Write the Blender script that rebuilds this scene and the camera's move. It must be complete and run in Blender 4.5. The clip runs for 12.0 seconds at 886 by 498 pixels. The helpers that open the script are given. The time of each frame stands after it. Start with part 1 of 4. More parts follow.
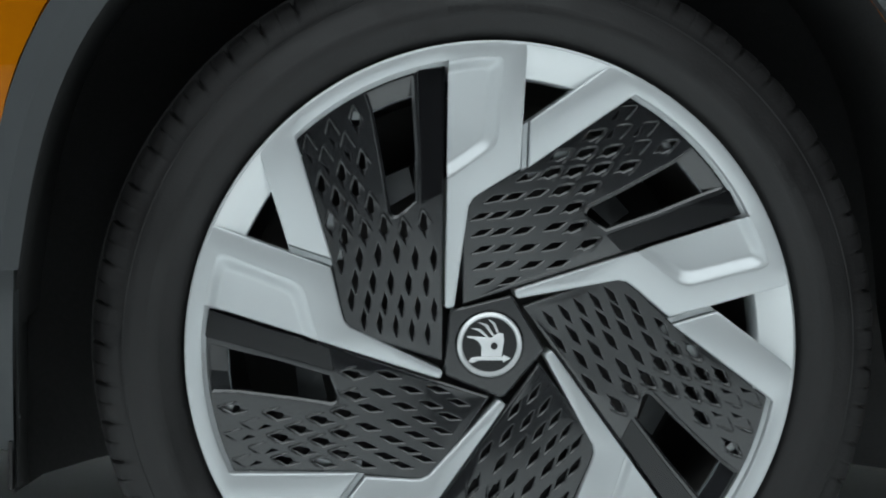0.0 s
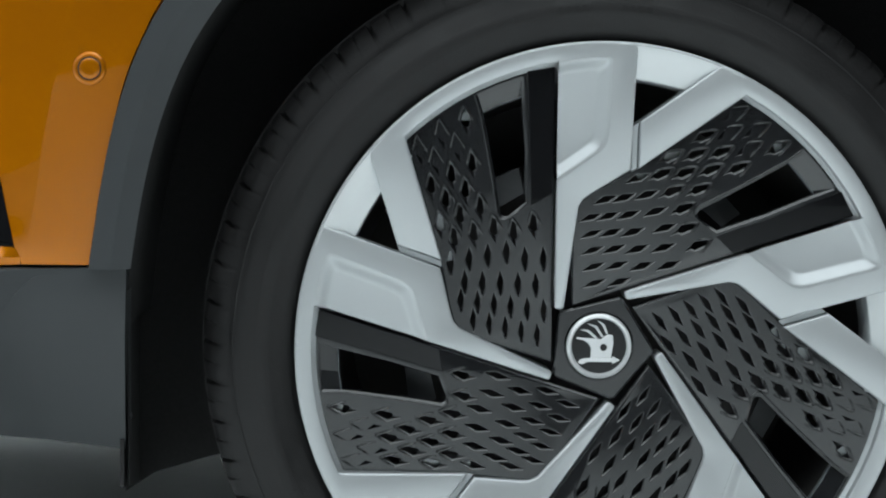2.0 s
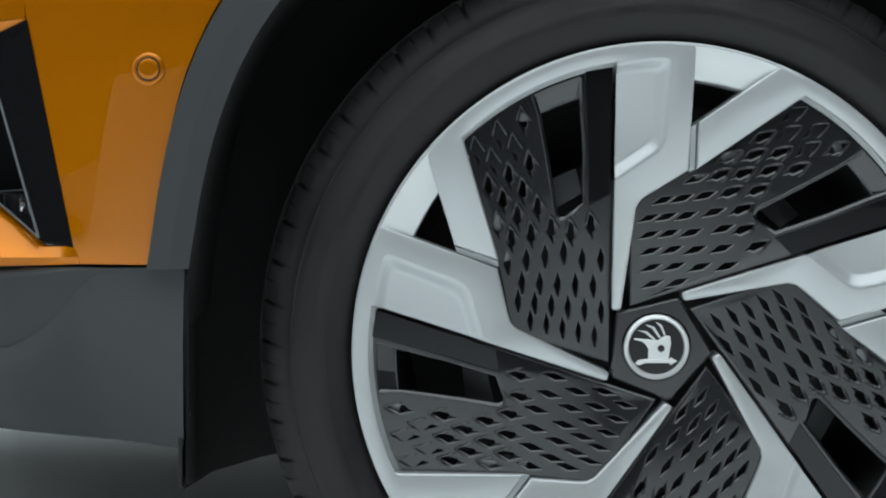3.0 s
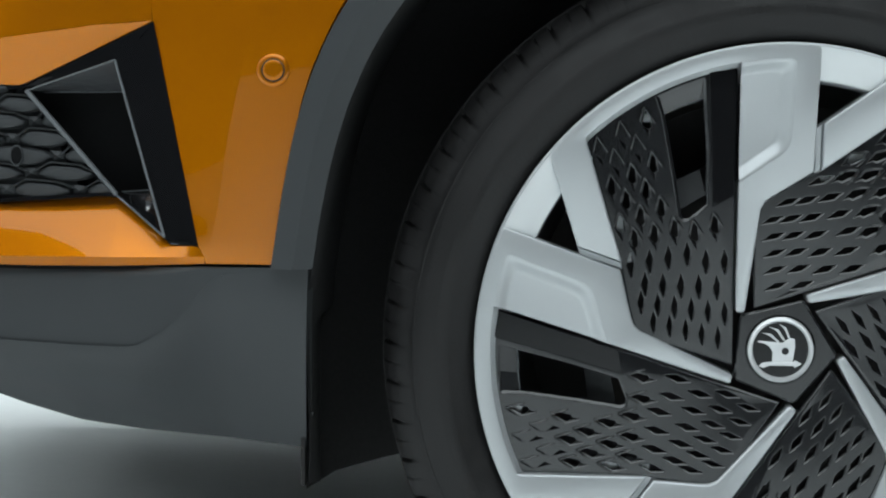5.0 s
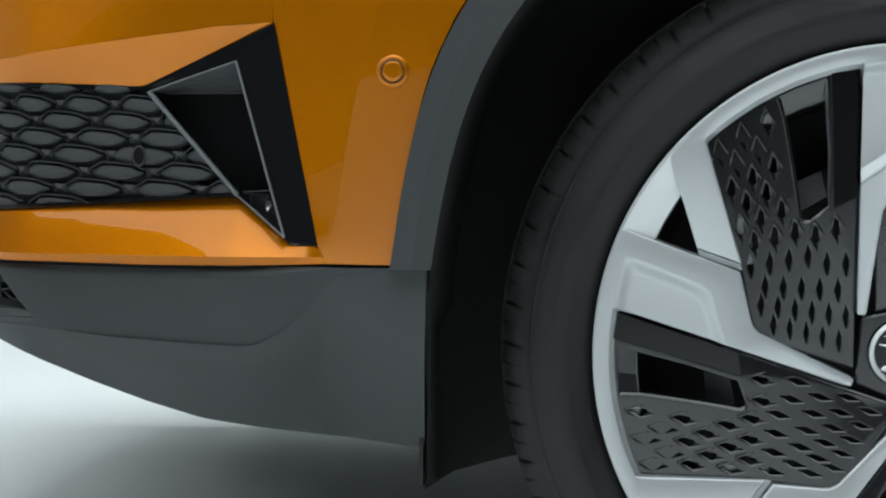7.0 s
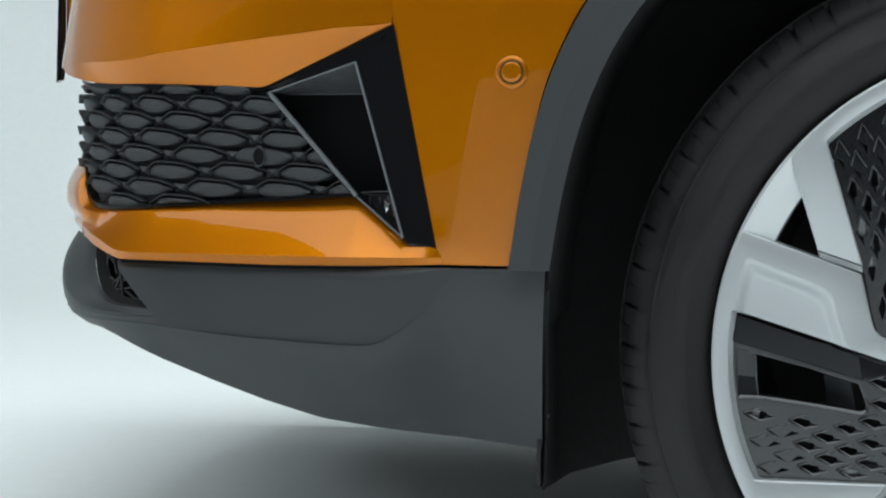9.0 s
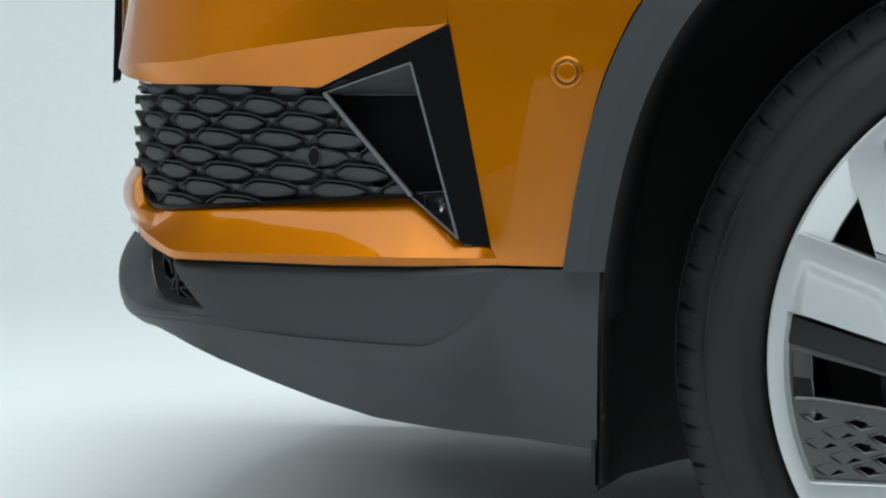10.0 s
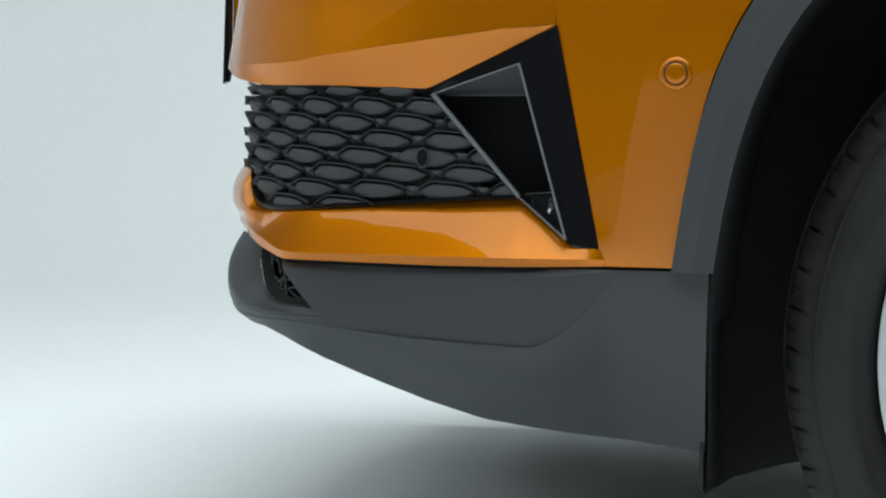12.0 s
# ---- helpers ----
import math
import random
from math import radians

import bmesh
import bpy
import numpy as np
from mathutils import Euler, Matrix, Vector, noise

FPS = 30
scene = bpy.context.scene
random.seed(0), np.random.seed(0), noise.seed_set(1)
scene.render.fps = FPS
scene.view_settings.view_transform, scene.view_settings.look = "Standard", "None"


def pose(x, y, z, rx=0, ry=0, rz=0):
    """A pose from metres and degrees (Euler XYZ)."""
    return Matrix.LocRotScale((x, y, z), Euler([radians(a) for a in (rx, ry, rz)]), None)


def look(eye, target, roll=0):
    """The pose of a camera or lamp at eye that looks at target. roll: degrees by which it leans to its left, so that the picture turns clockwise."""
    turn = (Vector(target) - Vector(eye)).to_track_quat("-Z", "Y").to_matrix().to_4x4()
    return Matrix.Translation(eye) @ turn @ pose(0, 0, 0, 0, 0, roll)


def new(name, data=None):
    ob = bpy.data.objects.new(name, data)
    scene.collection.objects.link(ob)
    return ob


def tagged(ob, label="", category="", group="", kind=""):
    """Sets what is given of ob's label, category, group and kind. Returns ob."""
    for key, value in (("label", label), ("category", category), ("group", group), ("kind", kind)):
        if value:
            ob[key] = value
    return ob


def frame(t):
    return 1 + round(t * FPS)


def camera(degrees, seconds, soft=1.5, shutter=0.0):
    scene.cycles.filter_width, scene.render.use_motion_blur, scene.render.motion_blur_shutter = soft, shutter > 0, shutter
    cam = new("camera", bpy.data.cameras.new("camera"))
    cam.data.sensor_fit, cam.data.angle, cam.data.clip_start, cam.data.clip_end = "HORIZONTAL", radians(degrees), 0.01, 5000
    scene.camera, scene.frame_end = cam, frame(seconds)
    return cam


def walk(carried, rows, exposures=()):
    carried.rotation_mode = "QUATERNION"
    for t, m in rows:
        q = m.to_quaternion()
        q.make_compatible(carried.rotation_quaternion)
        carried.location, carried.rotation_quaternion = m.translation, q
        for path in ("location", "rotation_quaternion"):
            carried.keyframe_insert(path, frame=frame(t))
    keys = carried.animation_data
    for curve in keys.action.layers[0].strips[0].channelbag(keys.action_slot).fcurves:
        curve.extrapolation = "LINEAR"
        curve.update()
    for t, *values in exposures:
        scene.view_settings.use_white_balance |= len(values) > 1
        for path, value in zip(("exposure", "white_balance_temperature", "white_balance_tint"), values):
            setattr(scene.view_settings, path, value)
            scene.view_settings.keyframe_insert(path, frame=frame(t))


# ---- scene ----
cam = camera(22.63, 12.0, soft=2.1)
EYE = (-0.2174, -1.9479, 0.5772)
PITCH, ROLL = -3.914, -0.46
YAWS = [
    (0.0, -5.04), (0.5, -4.281), (1.0, -3.544), (1.5, -2.899), (2.0, -2.201), (2.5, -1.518), (3.0, -0.715), (3.5, 0.141),
    (5.5, 3.176), (6.0, 3.885), (6.5, 4.66), (7.0, 5.543), (9.0, 8.611), (9.5, 9.307), (10.0, 10.033), (10.5, 10.683),
    (11.0, 11.396), (11.5, 12.084), (12.0, 12.828),
]
walk(cam, [(t, pose(*EYE, 90 + PITCH, ROLL, yaw)) for t, yaw in YAWS])

# ---- world and lamps ----
world = bpy.data.worlds.new("studio")
scene.world = world
world.use_nodes = True
world.node_tree.nodes["Background"].inputs[0].default_value = (0.55, 0.68, 0.75, 1)
world.node_tree.nodes["Background"].inputs[1].default_value = 0.06
scene.view_settings.exposure = 0.0


def softbox(name, eye, target, w, h, power, colour=(0.87, 0.97, 1.0)):
    lamp = bpy.data.lights.new(name, "AREA")
    lamp.shape, lamp.size, lamp.size_y, lamp.energy, lamp.color = "RECTANGLE", w, h, power, colour
    ob = new(name, lamp)
    ob.matrix_world = look(eye, target)
    return ob


softbox("softbox_overhead", (0.75, 1.0, 4.7), (0.75, 1.0, 0.0), 3.6, 2.9, 280)
softbox("softbox_key", (-0.9, -1.95, 3.6), (-0.9, -0.35, 0.3), 6.0, 2.9, 108)
softbox("softbox_front", (-1.3, -4.2, 4.3), (-1.2, 0.0, 0.35), 9.6, 2.2, 36)
softbox("softbox_cove", (-3.4, 3.4, 4.6), (-3.4, 5.8, 1.2), 5.0, 1.0, 15).data.spread = radians(110)
# added fill lamp, brightens the nose the way a pale side wall would
softbox("fill_side", (-6.2, 0.5, 3.9), (0.0, 0.5, 2.4), 8.0, 1.5, 55)


# ---- materials ----
def material(name, colour, rough=0.5, metal=0.0, coat=0.0, grain=0.0, scale=200.0, bump=0.0, bump_scale=400.0, ior=1.5, wide=3.0, gloss=0.5, soft=0.06):
    m = bpy.data.materials.new(name)
    m.use_nodes = True
    nt = m.node_tree
    b = nt.nodes["Principled BSDF"]
    b.inputs["Base Color"].default_value = (*colour, 1)
    b.inputs["Roughness"].default_value = rough
    b.inputs["Metallic"].default_value = metal
    b.inputs["Coat Weight"].default_value = coat
    b.inputs["Coat Roughness"].default_value = soft
    b.inputs["IOR"].default_value = ior
    b.inputs["Specular IOR Level"].default_value = gloss
    co = nt.nodes.new("ShaderNodeTexCoord")
    if grain:
        fine = nt.nodes.new("ShaderNodeTexNoise")
        fine.inputs["Scale"].default_value, fine.inputs["Detail"].default_value = scale, 4
        broad = nt.nodes.new("ShaderNodeTexNoise")
        broad.inputs["Scale"].default_value, broad.inputs["Detail"].default_value = wide, 3
        both = nt.nodes.new("ShaderNodeMath")
        both.operation = "ADD"
        ramp = nt.nodes.new("ShaderNodeMapRange")
        ramp.inputs["From Min"].default_value, ramp.inputs["From Max"].default_value = 0.6, 1.4
        ramp.inputs["To Min"].default_value, ramp.inputs["To Max"].default_value = 1 - grain, 1 + grain
        mix = nt.nodes.new("ShaderNodeVectorMath")
        mix.operation = "SCALE"
        mix.inputs[0].default_value = colour
        rr = nt.nodes.new("ShaderNodeMath")
        rr.operation = "MULTIPLY"
        rr.inputs[1].default_value = rough
        for n in (fine, broad):
            nt.links.new(co.outputs["Object"], n.inputs["Vector"])
        nt.links.new(fine.outputs["Fac"], both.inputs[0])
        nt.links.new(broad.outputs["Fac"], both.inputs[1])
        nt.links.new(both.outputs[0], ramp.inputs["Value"])
        nt.links.new(ramp.outputs[0], mix.inputs["Scale"])
        nt.links.new(mix.outputs[0], b.inputs["Base Color"])
        nt.links.new(ramp.outputs[0], rr.inputs[0])
        nt.links.new(rr.outputs[0], b.inputs["Roughness"])
    if bump:
        n = nt.nodes.new("ShaderNodeTexNoise")
        n.inputs["Scale"].default_value, n.inputs["Detail"].default_value = bump_scale, 2
        bp = nt.nodes.new("ShaderNodeBump")
        bp.inputs["Strength"].default_value, bp.inputs["Distance"].default_value = bump, 0.001
        nt.links.new(co.outputs["Object"], n.inputs["Vector"])
        nt.links.new(n.outputs["Fac"], bp.inputs["Height"])
        nt.links.new(bp.outputs[0], b.inputs["Normal"])
    return m


ORANGE = material("orange_metallic_paint", (0.57, 0.174, 0.0006), 0.44, 0.78, 0.78, 0.05, 2500, 0.0, gloss=0.02, soft=0.015)
PLASTIC = material("grained_grey_plastic", (0.046, 0.050, 0.053), 0.45, 0, 0, 0.08, 900, 0.25, 1500, gloss=0.42)
GRILLE = material("matt_black_plastic", (0.044, 0.047, 0.050), 0.6, 0, 0, 0.08, 700, 0.15, 900)
GLOSS = material("gloss_black_plastic", (0.008, 0.008, 0.009), 0.1, 0, 0.8, 0.05, 300, gloss=0.1, soft=0.02)
INSERT = material("satin_anthracite_plastic", (0.0158, 0.0163, 0.0181), 0.16, 0, 1.0, 0.1, 500, 0.05, 700, soft=0.035)
SILVER = material("silver_wheel_paint", (0.565, 0.585, 0.60), 0.40, 0.5, 0.16, 0.03, 3000)
ALLOY = material("bright_alloy_paint", (0.72, 0.74, 0.75), 0.36, 0.5, 0.2, 0.03, 3000)
CHROME = material("bright_chrome", (0.90, 0.91, 0.92), 0.26, 0.6, 0, 0.03, 300)
TRIM = material("grey_trim_edge", (0.16, 0.17, 0.18), 0.35, 0, 0.2, 0.05, 500)
RUBBER = material("tyre_rubber", (0.0165, 0.0156, 0.0159), 0.55, 0, 0, 0.34, 90, 0.25, 350, wide=18, gloss=0.36)
DARK = material("black_liner_felt", (0.015, 0.0147, 0.015), 0.9, 0, 0, 0.2, 300, 0.3, 700)
BARREL = material("dark_painted_barrel", (0.10, 0.096, 0.094), 0.4, 0.2, 0, 0.1, 60)
STUDIO = material("white_studio_paint", (0.80, 0.82, 0.82), 0.6, 0, 0, 0.03, 40, 0.03, 200, wide=0.8, gloss=0.12)
DUCT = material("dead_black_plastic", (0.011, 0.011, 0.0115), 0.8, 0, 0, 0.2, 300, gloss=0.05)
VISOR = material("smooth_grey_plastic", (0.075, 0.078, 0.082), 0.35, 0, 0, 0.06, 400)
GREYWALL = material("grey_studio_paint", (0.36, 0.37, 0.37), 0.7, 0, 0, 0.05, 30, 0.03, 200, wide=0.8, gloss=0.1)
BLACKOUT = material("dark_studio_drape", (0.03, 0.03, 0.032), 0.9, 0, 0, 0.15, 30)


# ---- mesh helpers ----
def part(name, bm, mat, parent=None, label="", smooth=35):
    me = bpy.data.meshes.new(name)
    bm.to_mesh(me)
    bm.free()
    me.materials.append(mat)
    if smooth:
        me.shade_smooth()
        me.set_sharp_from_angle(angle=radians(smooth))
    ob = new(name, me)
    ob.parent = parent
    if label:
        ob["label"] = label
    return ob


def again(name, src, m, parent):
    ob = new(name, src.data)
    ob.parent = parent
    ob.matrix_basis = m
    if "label" in src:
        ob["label"] = src["label"]
    return ob


def smoothstep(a, b, v):
    k = min(1, max(0, (v - a) / (b - a)))
    return k * k * (3 - 2 * k)


# ---- the skin of the car in plan: s runs forward along it from x = -0.40 ----
TURN, A0 = 0.115, math.atan(2 * 0.022 / 0.32)


def heading(s):
    if s <= 0.37:
        return math.atan(2 * 0.022 * max(0, s - 0.05) / 0.32 ** 2)
    return min(radians(80), A0 + (s - 0.37) / TURN)


def plan(s):
    if s <= 0.37:
        k = max(0, (s - 0.05) / 0.32)
        return -0.40 - s, -0.045 + 0.022 * k * k
    h = heading(s)
    x = -0.77 - TURN * (math.sin(h) - math.sin(A0))
    y = -0.023 + TURN * (math.cos(A0) - math.cos(h))
    rest = (s - 0.37) - (h - A0) * TURN
    return x - rest * math.cos(h), y + rest * math.sin(h)


def skin(s, z, out=0.0):
    x, y = plan(s)
    h = heading(s)
    return Vector((x - out * math.sin(h), y - out * math.cos(h), z))


# past the corner the painted skin turns more slowly than the grille, into the front of the nose
FRONT, FRONT_STEP = [], 0.001
p, q = plan(0.45)
for i in range(200):
    u, h = i * FRONT_STEP, math.degrees(heading(0.45))
    h = radians(h + (64 - h) * smoothstep(0.012, 0.055, u) + 8 * smoothstep(0.035, 0.16, u) + 13 * max(0.0, (u - 0.12) / 0.10))
    FRONT.append((p, q, h))
    p, q = p - FRONT_STEP * math.cos(h), q + FRONT_STEP * math.sin(h)


def painted(s, z, out=0.0):
    if s <= 0.45:
        return skin(s, z, out)
    k = (s - 0.45) / FRONT_STEP
    i = min(int(k), len(FRONT) - 2)
    (xa, ya, ha), (xb, yb, hb) = FRONT[i], FRONT[i + 1]
    k -= i
    h = ha + (hb - ha) * k
    return Vector((xa + (xb - xa) * k - out * math.sin(h), ya + (yb - ya) * k - out * math.cos(h), z))


def along(points, n, smooth=True):
    """n + 1 places evenly spread along a line through the points, rounded or straight."""
    p = [Vector(q) for q in points]
    d = [0.0]
    for a, b in zip(p, p[1:]):
        d.append(d[-1] + (b - a).length)
    res = []
    for i in range(n + 1):
        t = d[-1] * i / n
        j = 0
        while j < len(p) - 2 and d[j + 1] < t:
            j += 1
        k = (t - d[j]) / max(1e-9, d[j + 1] - d[j])
        if smooth and len(p) > 2:
            a, b, c, e = p[max(0, j - 1)], p[j], p[j + 1], p[min(len(p) - 1, j + 2)]
            res.append(0.5 * (2 * b + (c - a) * k + (2 * a - 5 * b + 4 * c - e) * k * k + (3 * b - a - 3 * c + e) * k ** 3))
        else:
            res.append(p[j].lerp(p[j + 1], k))
    return res


def loft(bm, rows, n, m, smooth=True, place=skin):
    """A sheet through lines of (s, z, out), m steps between each two lines."""
    lines = [along(r, n, smooth) for r in rows]
    grid = []
    for a, b in zip(lines, lines[1:]):
        for j in range(m + (b is lines[-1])):
            grid.append([bm.verts.new(place(*p.lerp(q, j / m))) for p, q in zip(a, b)])
    for a, b in zip(grid, grid[1:]):
        for i in range(n):
            bm.faces.new((a[i], a[i + 1], b[i + 1], b[i]))
    return grid


def rim_in(bm, depth=0.012):
    """Turns the free edge of a sheet inward, into the car."""
    edges = [e for e in bm.edges if len(e.link_faces) == 1]
    made = bmesh.ops.extrude_edge_only(bm, edges=edges)["geom"]
    for v in made:
        if isinstance(v, bmesh.types.BMVert):
            v.co += Vector((0.25 if v.co.x < -0.8 else 0, 1, 0)).normalized() * depth


def weld(bm, d=0.0004):
    bmesh.ops.remove_doubles(bm, verts=bm.verts, dist=d)
    bmesh.ops.dissolve_degenerate(bm, edges=bm.edges, dist=0.00005)


def prism(bm, outline, y0, y1, bevel=0.0, place=None):
    """A flat piece with an outline of (x, z), from its face at y0 back to y1, its front edge bevelled."""
    place = place or (lambda x, y, z: Vector((x, y, z)))
    c = Vector((sum(p[0] for p in outline) / len(outline), sum(p[1] for p in outline) / len(outline)))
    n = len(outline)
    area = sum(outline[i][0] * outline[(i + 1) % n][1] - outline[(i + 1) % n][0] * outline[i][1] for i in range(n))
    side = 1 if area > 0 else -1
    inner = []
    for i in range(n):
        a, b, d = Vector(outline[i - 1]), Vector(outline[i]), Vector(outline[(i + 1) % n])
        u, w = (b - a).normalized(), (d - b).normalized()
        nrm = Vector((-u.y, u.x)) + Vector((-w.y, w.x))
        nrm = nrm.normalized() * side
        inner.append(b + nrm * bevel / max(0.5, abs(nrm.dot(Vector((-u.y, u.x))))))
    loops = [(inner, y0), (outline, y0 + bevel), (outline, y1)] if bevel else [(outline, y0), (outline, y1)]
    rings = [[bm.verts.new(place(p[0], y, p[1])) for p in ring] for ring, y in loops]
    for a, b in zip(rings, rings[1:]):
        for i in range(n):
            bm.faces.new((a[i], a[(i + 1) % n], b[(i + 1) % n], b[i]))
    bm.faces.new(rings[0])
    return rings


def turned(bm, profile, steps, hub, start=0.0, sweep=360.0):
    """Turns a profile of (radius, y) round an axle along y."""
    rings = []
    closed = sweep >= 360
    for i in range(steps + (not closed)):
        a = radians(start + sweep * i / steps)
        rings.append([bm.verts.new((hub[0] + r * math.cos(a), y, hub[1] + r * math.sin(a))) for r, y in profile])
    for i in range(steps):
        a, b = rings[i], rings[(i + 1) % len(rings)]
        for j in range(len(profile) - 1):
            bm.faces.new((a[j], a[j + 1], b[j + 1], b[j]))


def box(bm, x0, x1, y0, y1, z0, z1):
    v = [bm.verts.new((x, y, z)) for x in (x0, x1) for y in (y0, y1) for z in (z0, z1)]
    for f in ((0, 1, 3, 2), (4, 6, 7, 5), (0, 4, 5, 1), (2, 3, 7, 6), (0, 2, 6, 4), (1, 5, 7, 3)):
        bm.faces.new([v[i] for i in f])


# ---- studio: floor running up into a rounded cove ----
bm = bmesh.new()
path = [(-6.0, 0.0), (4.2, 0.0)] + [(4.2 + 1.6 * math.sin(radians(a)), 1.6 - 1.6 * math.cos(radians(a))) for a in range(9, 91, 9)] + [(5.8, 5.0)]
grid = [[bm.verts.new((x, y, z)) for x in (-6.5, -3.5, 0, 4.0, 8.0)] for y, z in path]
for a, b in zip(grid, grid[1:]):
    for i in range(4):
        bm.faces.new((a[i], a[i + 1], b[i + 1], b[i]))
tagged(part("floor", bm, STUDIO), "seamless white studio floor rising into a rounded cove", "floor", kind="structure")

bm = bmesh.new()
box(bm, -6.6, -6.5, -6.0, 5.9, 0.0, 5.0)
tagged(part("wall_west", bm, STUDIO, smooth=0), "plain white studio side wall", "wall", kind="structure")
bm = bmesh.new()
box(bm, 8.0, 8.1, -6.0, 5.9, 0.0, 5.0)
tagged(part("wall_east", bm, BLACKOUT, smooth=0), "dark drape closing the studio", "wall", kind="structure")
bm = bmesh.new()
box(bm, -4.8, 8.1, -6.1, -6.0, 0.0, 5.0)
tagged(part("wall_south", bm, BLACKOUT, smooth=0), "dark drape closing the studio", "wall", kind="structure")
# unseen wall, added so the bumper's upper face mirrors something paler than the drape
bm = bmesh.new()
box(bm, -6.6, -4.8, -6.1, -6.0, 0.0, 5.0)
tagged(part("wall_southwest", bm, GREYWALL, smooth=0), "unseen grey wall added for its reflection in the bumper", "wall", kind="structure")
bm = bmesh.new()
box(bm, -6.6, 8.1, -6.1, 5.9, 5.0, 5.1)
tagged(part("ceiling", bm, BLACKOUT, smooth=0), "dark studio ceiling high above the car", "ceiling", kind="structure")

# ---- car ----
HUB = (0.0, 0.356)
car = tagged(new("car"), "orange electric car with grey cladding parked on a white studio floor", "car")


def arch_in(a):
    return 0.417 + 0.035 * smoothstep(8, 48, a)


def arch_out(a):
    return 0.454 + 0.037 * smoothstep(9, 44, a)


def arch_point(a, r, y):
    """a: degrees above the axle, counted from the front."""
    return Vector((HUB[0] - r * math.cos(radians(a)), y, HUB[1] + r * math.sin(radians(a))))


# front bumper skin, one piece: upper face, ledge over the grille, flank, lip
CREASE = [(0.62, 0.612, 0.0045), (0.55, 0.609, 0.0045), (0.50, 0.6065, 0.0030), (0.475, 0.6060, 0.0030), (0.450, 0.6065, 0.0040), (0.420, 0.6070, 0.0050), (0.388, 0.6091, 0.0060), (0.364, 0.6140, 0.0080), (0.321, 0.6203, 0.0080), (0.264, 0.6282, 0.0070), (0.204, 0.6366, 0.0010), (0.154, 0.642, -0.012)]
GRILLE_TOP = [(0.62, 0.606, 0.0055), (0.55, 0.6020, 0.0050), (0.526, 0.5961, 0.0030), (0.4805, 0.5920, 0.0010), (0.4586, 0.5893, 0.0), (0.4463, 0.5878, -0.006), (0.422, 0.5873, -0.010), (0.379, 0.5875, -0.012), (0.334, 0.5867, -0.012), (0.271, 0.5850, -0.0115), (0.154, 0.640, -0.012)]
SHOULDER = [(0.62, 0.668, -0.0045), (0.54, 0.668, -0.0045), (0.50, 0.6675, -0.0040), (0.45, 0.6675, -0.0040), (0.40, 0.6675, -0.0040), (0.35, 0.6675, -0.0030), (0.30, 0.6675, 0.0005), (0.25, 0.667, 0.0042), (0.20, 0.667, -0.0010), (0.154, 0.668, -0.012)]
bm = bmesh.new()
loft(bm, [[(s, 0.86, -0.065) for s in (0.62, 0.4, 0.154)], [(0.62, 0.74, -0.008), (0.50, 0.74, -0.008), (0.40, 0.74, -0.010), (0.30, 0.74, -0.006), (0.20, 0.74, -0.004), (0.154, 0.74, -0.017)], SHOULDER], 48, 5, place=painted)
loft(bm, [SHOULDER, [tuple(Vector(p).lerp(Vector(q), 0.94)) for p, q in zip(along(SHOULDER, 48), along(CREASE, 48))], CREASE], 48, 4, place=painted)
loft(bm, [CREASE, [tuple(p.lerp(q, 0.10)) for p, q in zip(along(CREASE, 48), along(GRILLE_TOP, 48, False))], GRILLE_TOP], 48, 3, smooth=False, place=painted)
# flank: vent edge, soft crease, arch edge
EDGE_V = [(0.154, 0.86, -0.065), (0.154, 0.74, -0.017), (0.153, 0.642, -0.012), (0.1328, 0.544, -0.0096), (0.1188, 0.476, -0.0090), (0.1124, 0.446, -0.0082), (0.1085, 0.439, -0.0084), (0.1070, 0.437, -0.0086), (0.1060, 0.431, -0.0100)]
EDGE_C = [(0.01, 0.86, -0.09), (0.032, 0.74, -0.012), (0.056, 0.662, 0.0012), (0.072, 0.603, 0.0008), (0.0785, 0.575, -0.0010), (0.0862, 0.535, -0.0035), (0.0956, 0.476, -0.0062), (0.1025, 0.446, -0.0073), (0.1040, 0.437, -0.0082), (0.1035, 0.431, -0.0098)]
EDGE_A = [(-0.26, 0.86, -0.08), (-0.09, 0.74, -0.008)] + [(-0.40 + arch_out(a) * math.cos(radians(a)), HUB[1] + arch_out(a) * math.sin(radians(a)), o) for o, a in ((0.0042, 40), (0.0038, 34), (0.0008, 28), (-0.0044, 18), (-0.0070, 13), (-0.0092, 9.5))]
edge_v, edge_c, edge_a = [along(e, 48) for e in (EDGE_V, EDGE_C, EDGE_A)]
loft(bm, [[tuple(v) for v in edge_v], [tuple(c.lerp(v, 0.03)) for c, v in zip(edge_c, edge_v)], [tuple(c) for c in edge_c], [tuple(c.lerp(v, 0.03)) for c, v in zip(edge_c, edge_a)], [tuple(v) for v in edge_a]], 48, 3, smooth=False)
# lip below the grille: a tilted face that swells into a rounded corner at the nose
LIP_TOP = [(0.62, 0.518, -0.0140), (0.505, 0.5165, -0.0130), (0.4845, 0.508, -0.0070), (0.4814, 0.4925, -0.006), (0.4788, 0.482, -0.007), (0.4705, 0.4744, -0.009), (0.4545, 0.4716, -0.011), (0.4351, 0.4711, -0.0125), (0.418, 0.472, -0.0138), (0.328, 0.478, -0.0167), (0.254, 0.483, -0.0220), (0.185, 0.488, -0.0250), (0.160, 0.467, -0.0140), (0.136, 0.447, -0.0062), (0.1140, 0.4463, -0.0080), (0.1090, 0.4440, -0.0083), (0.106, 0.439, -0.0086)]
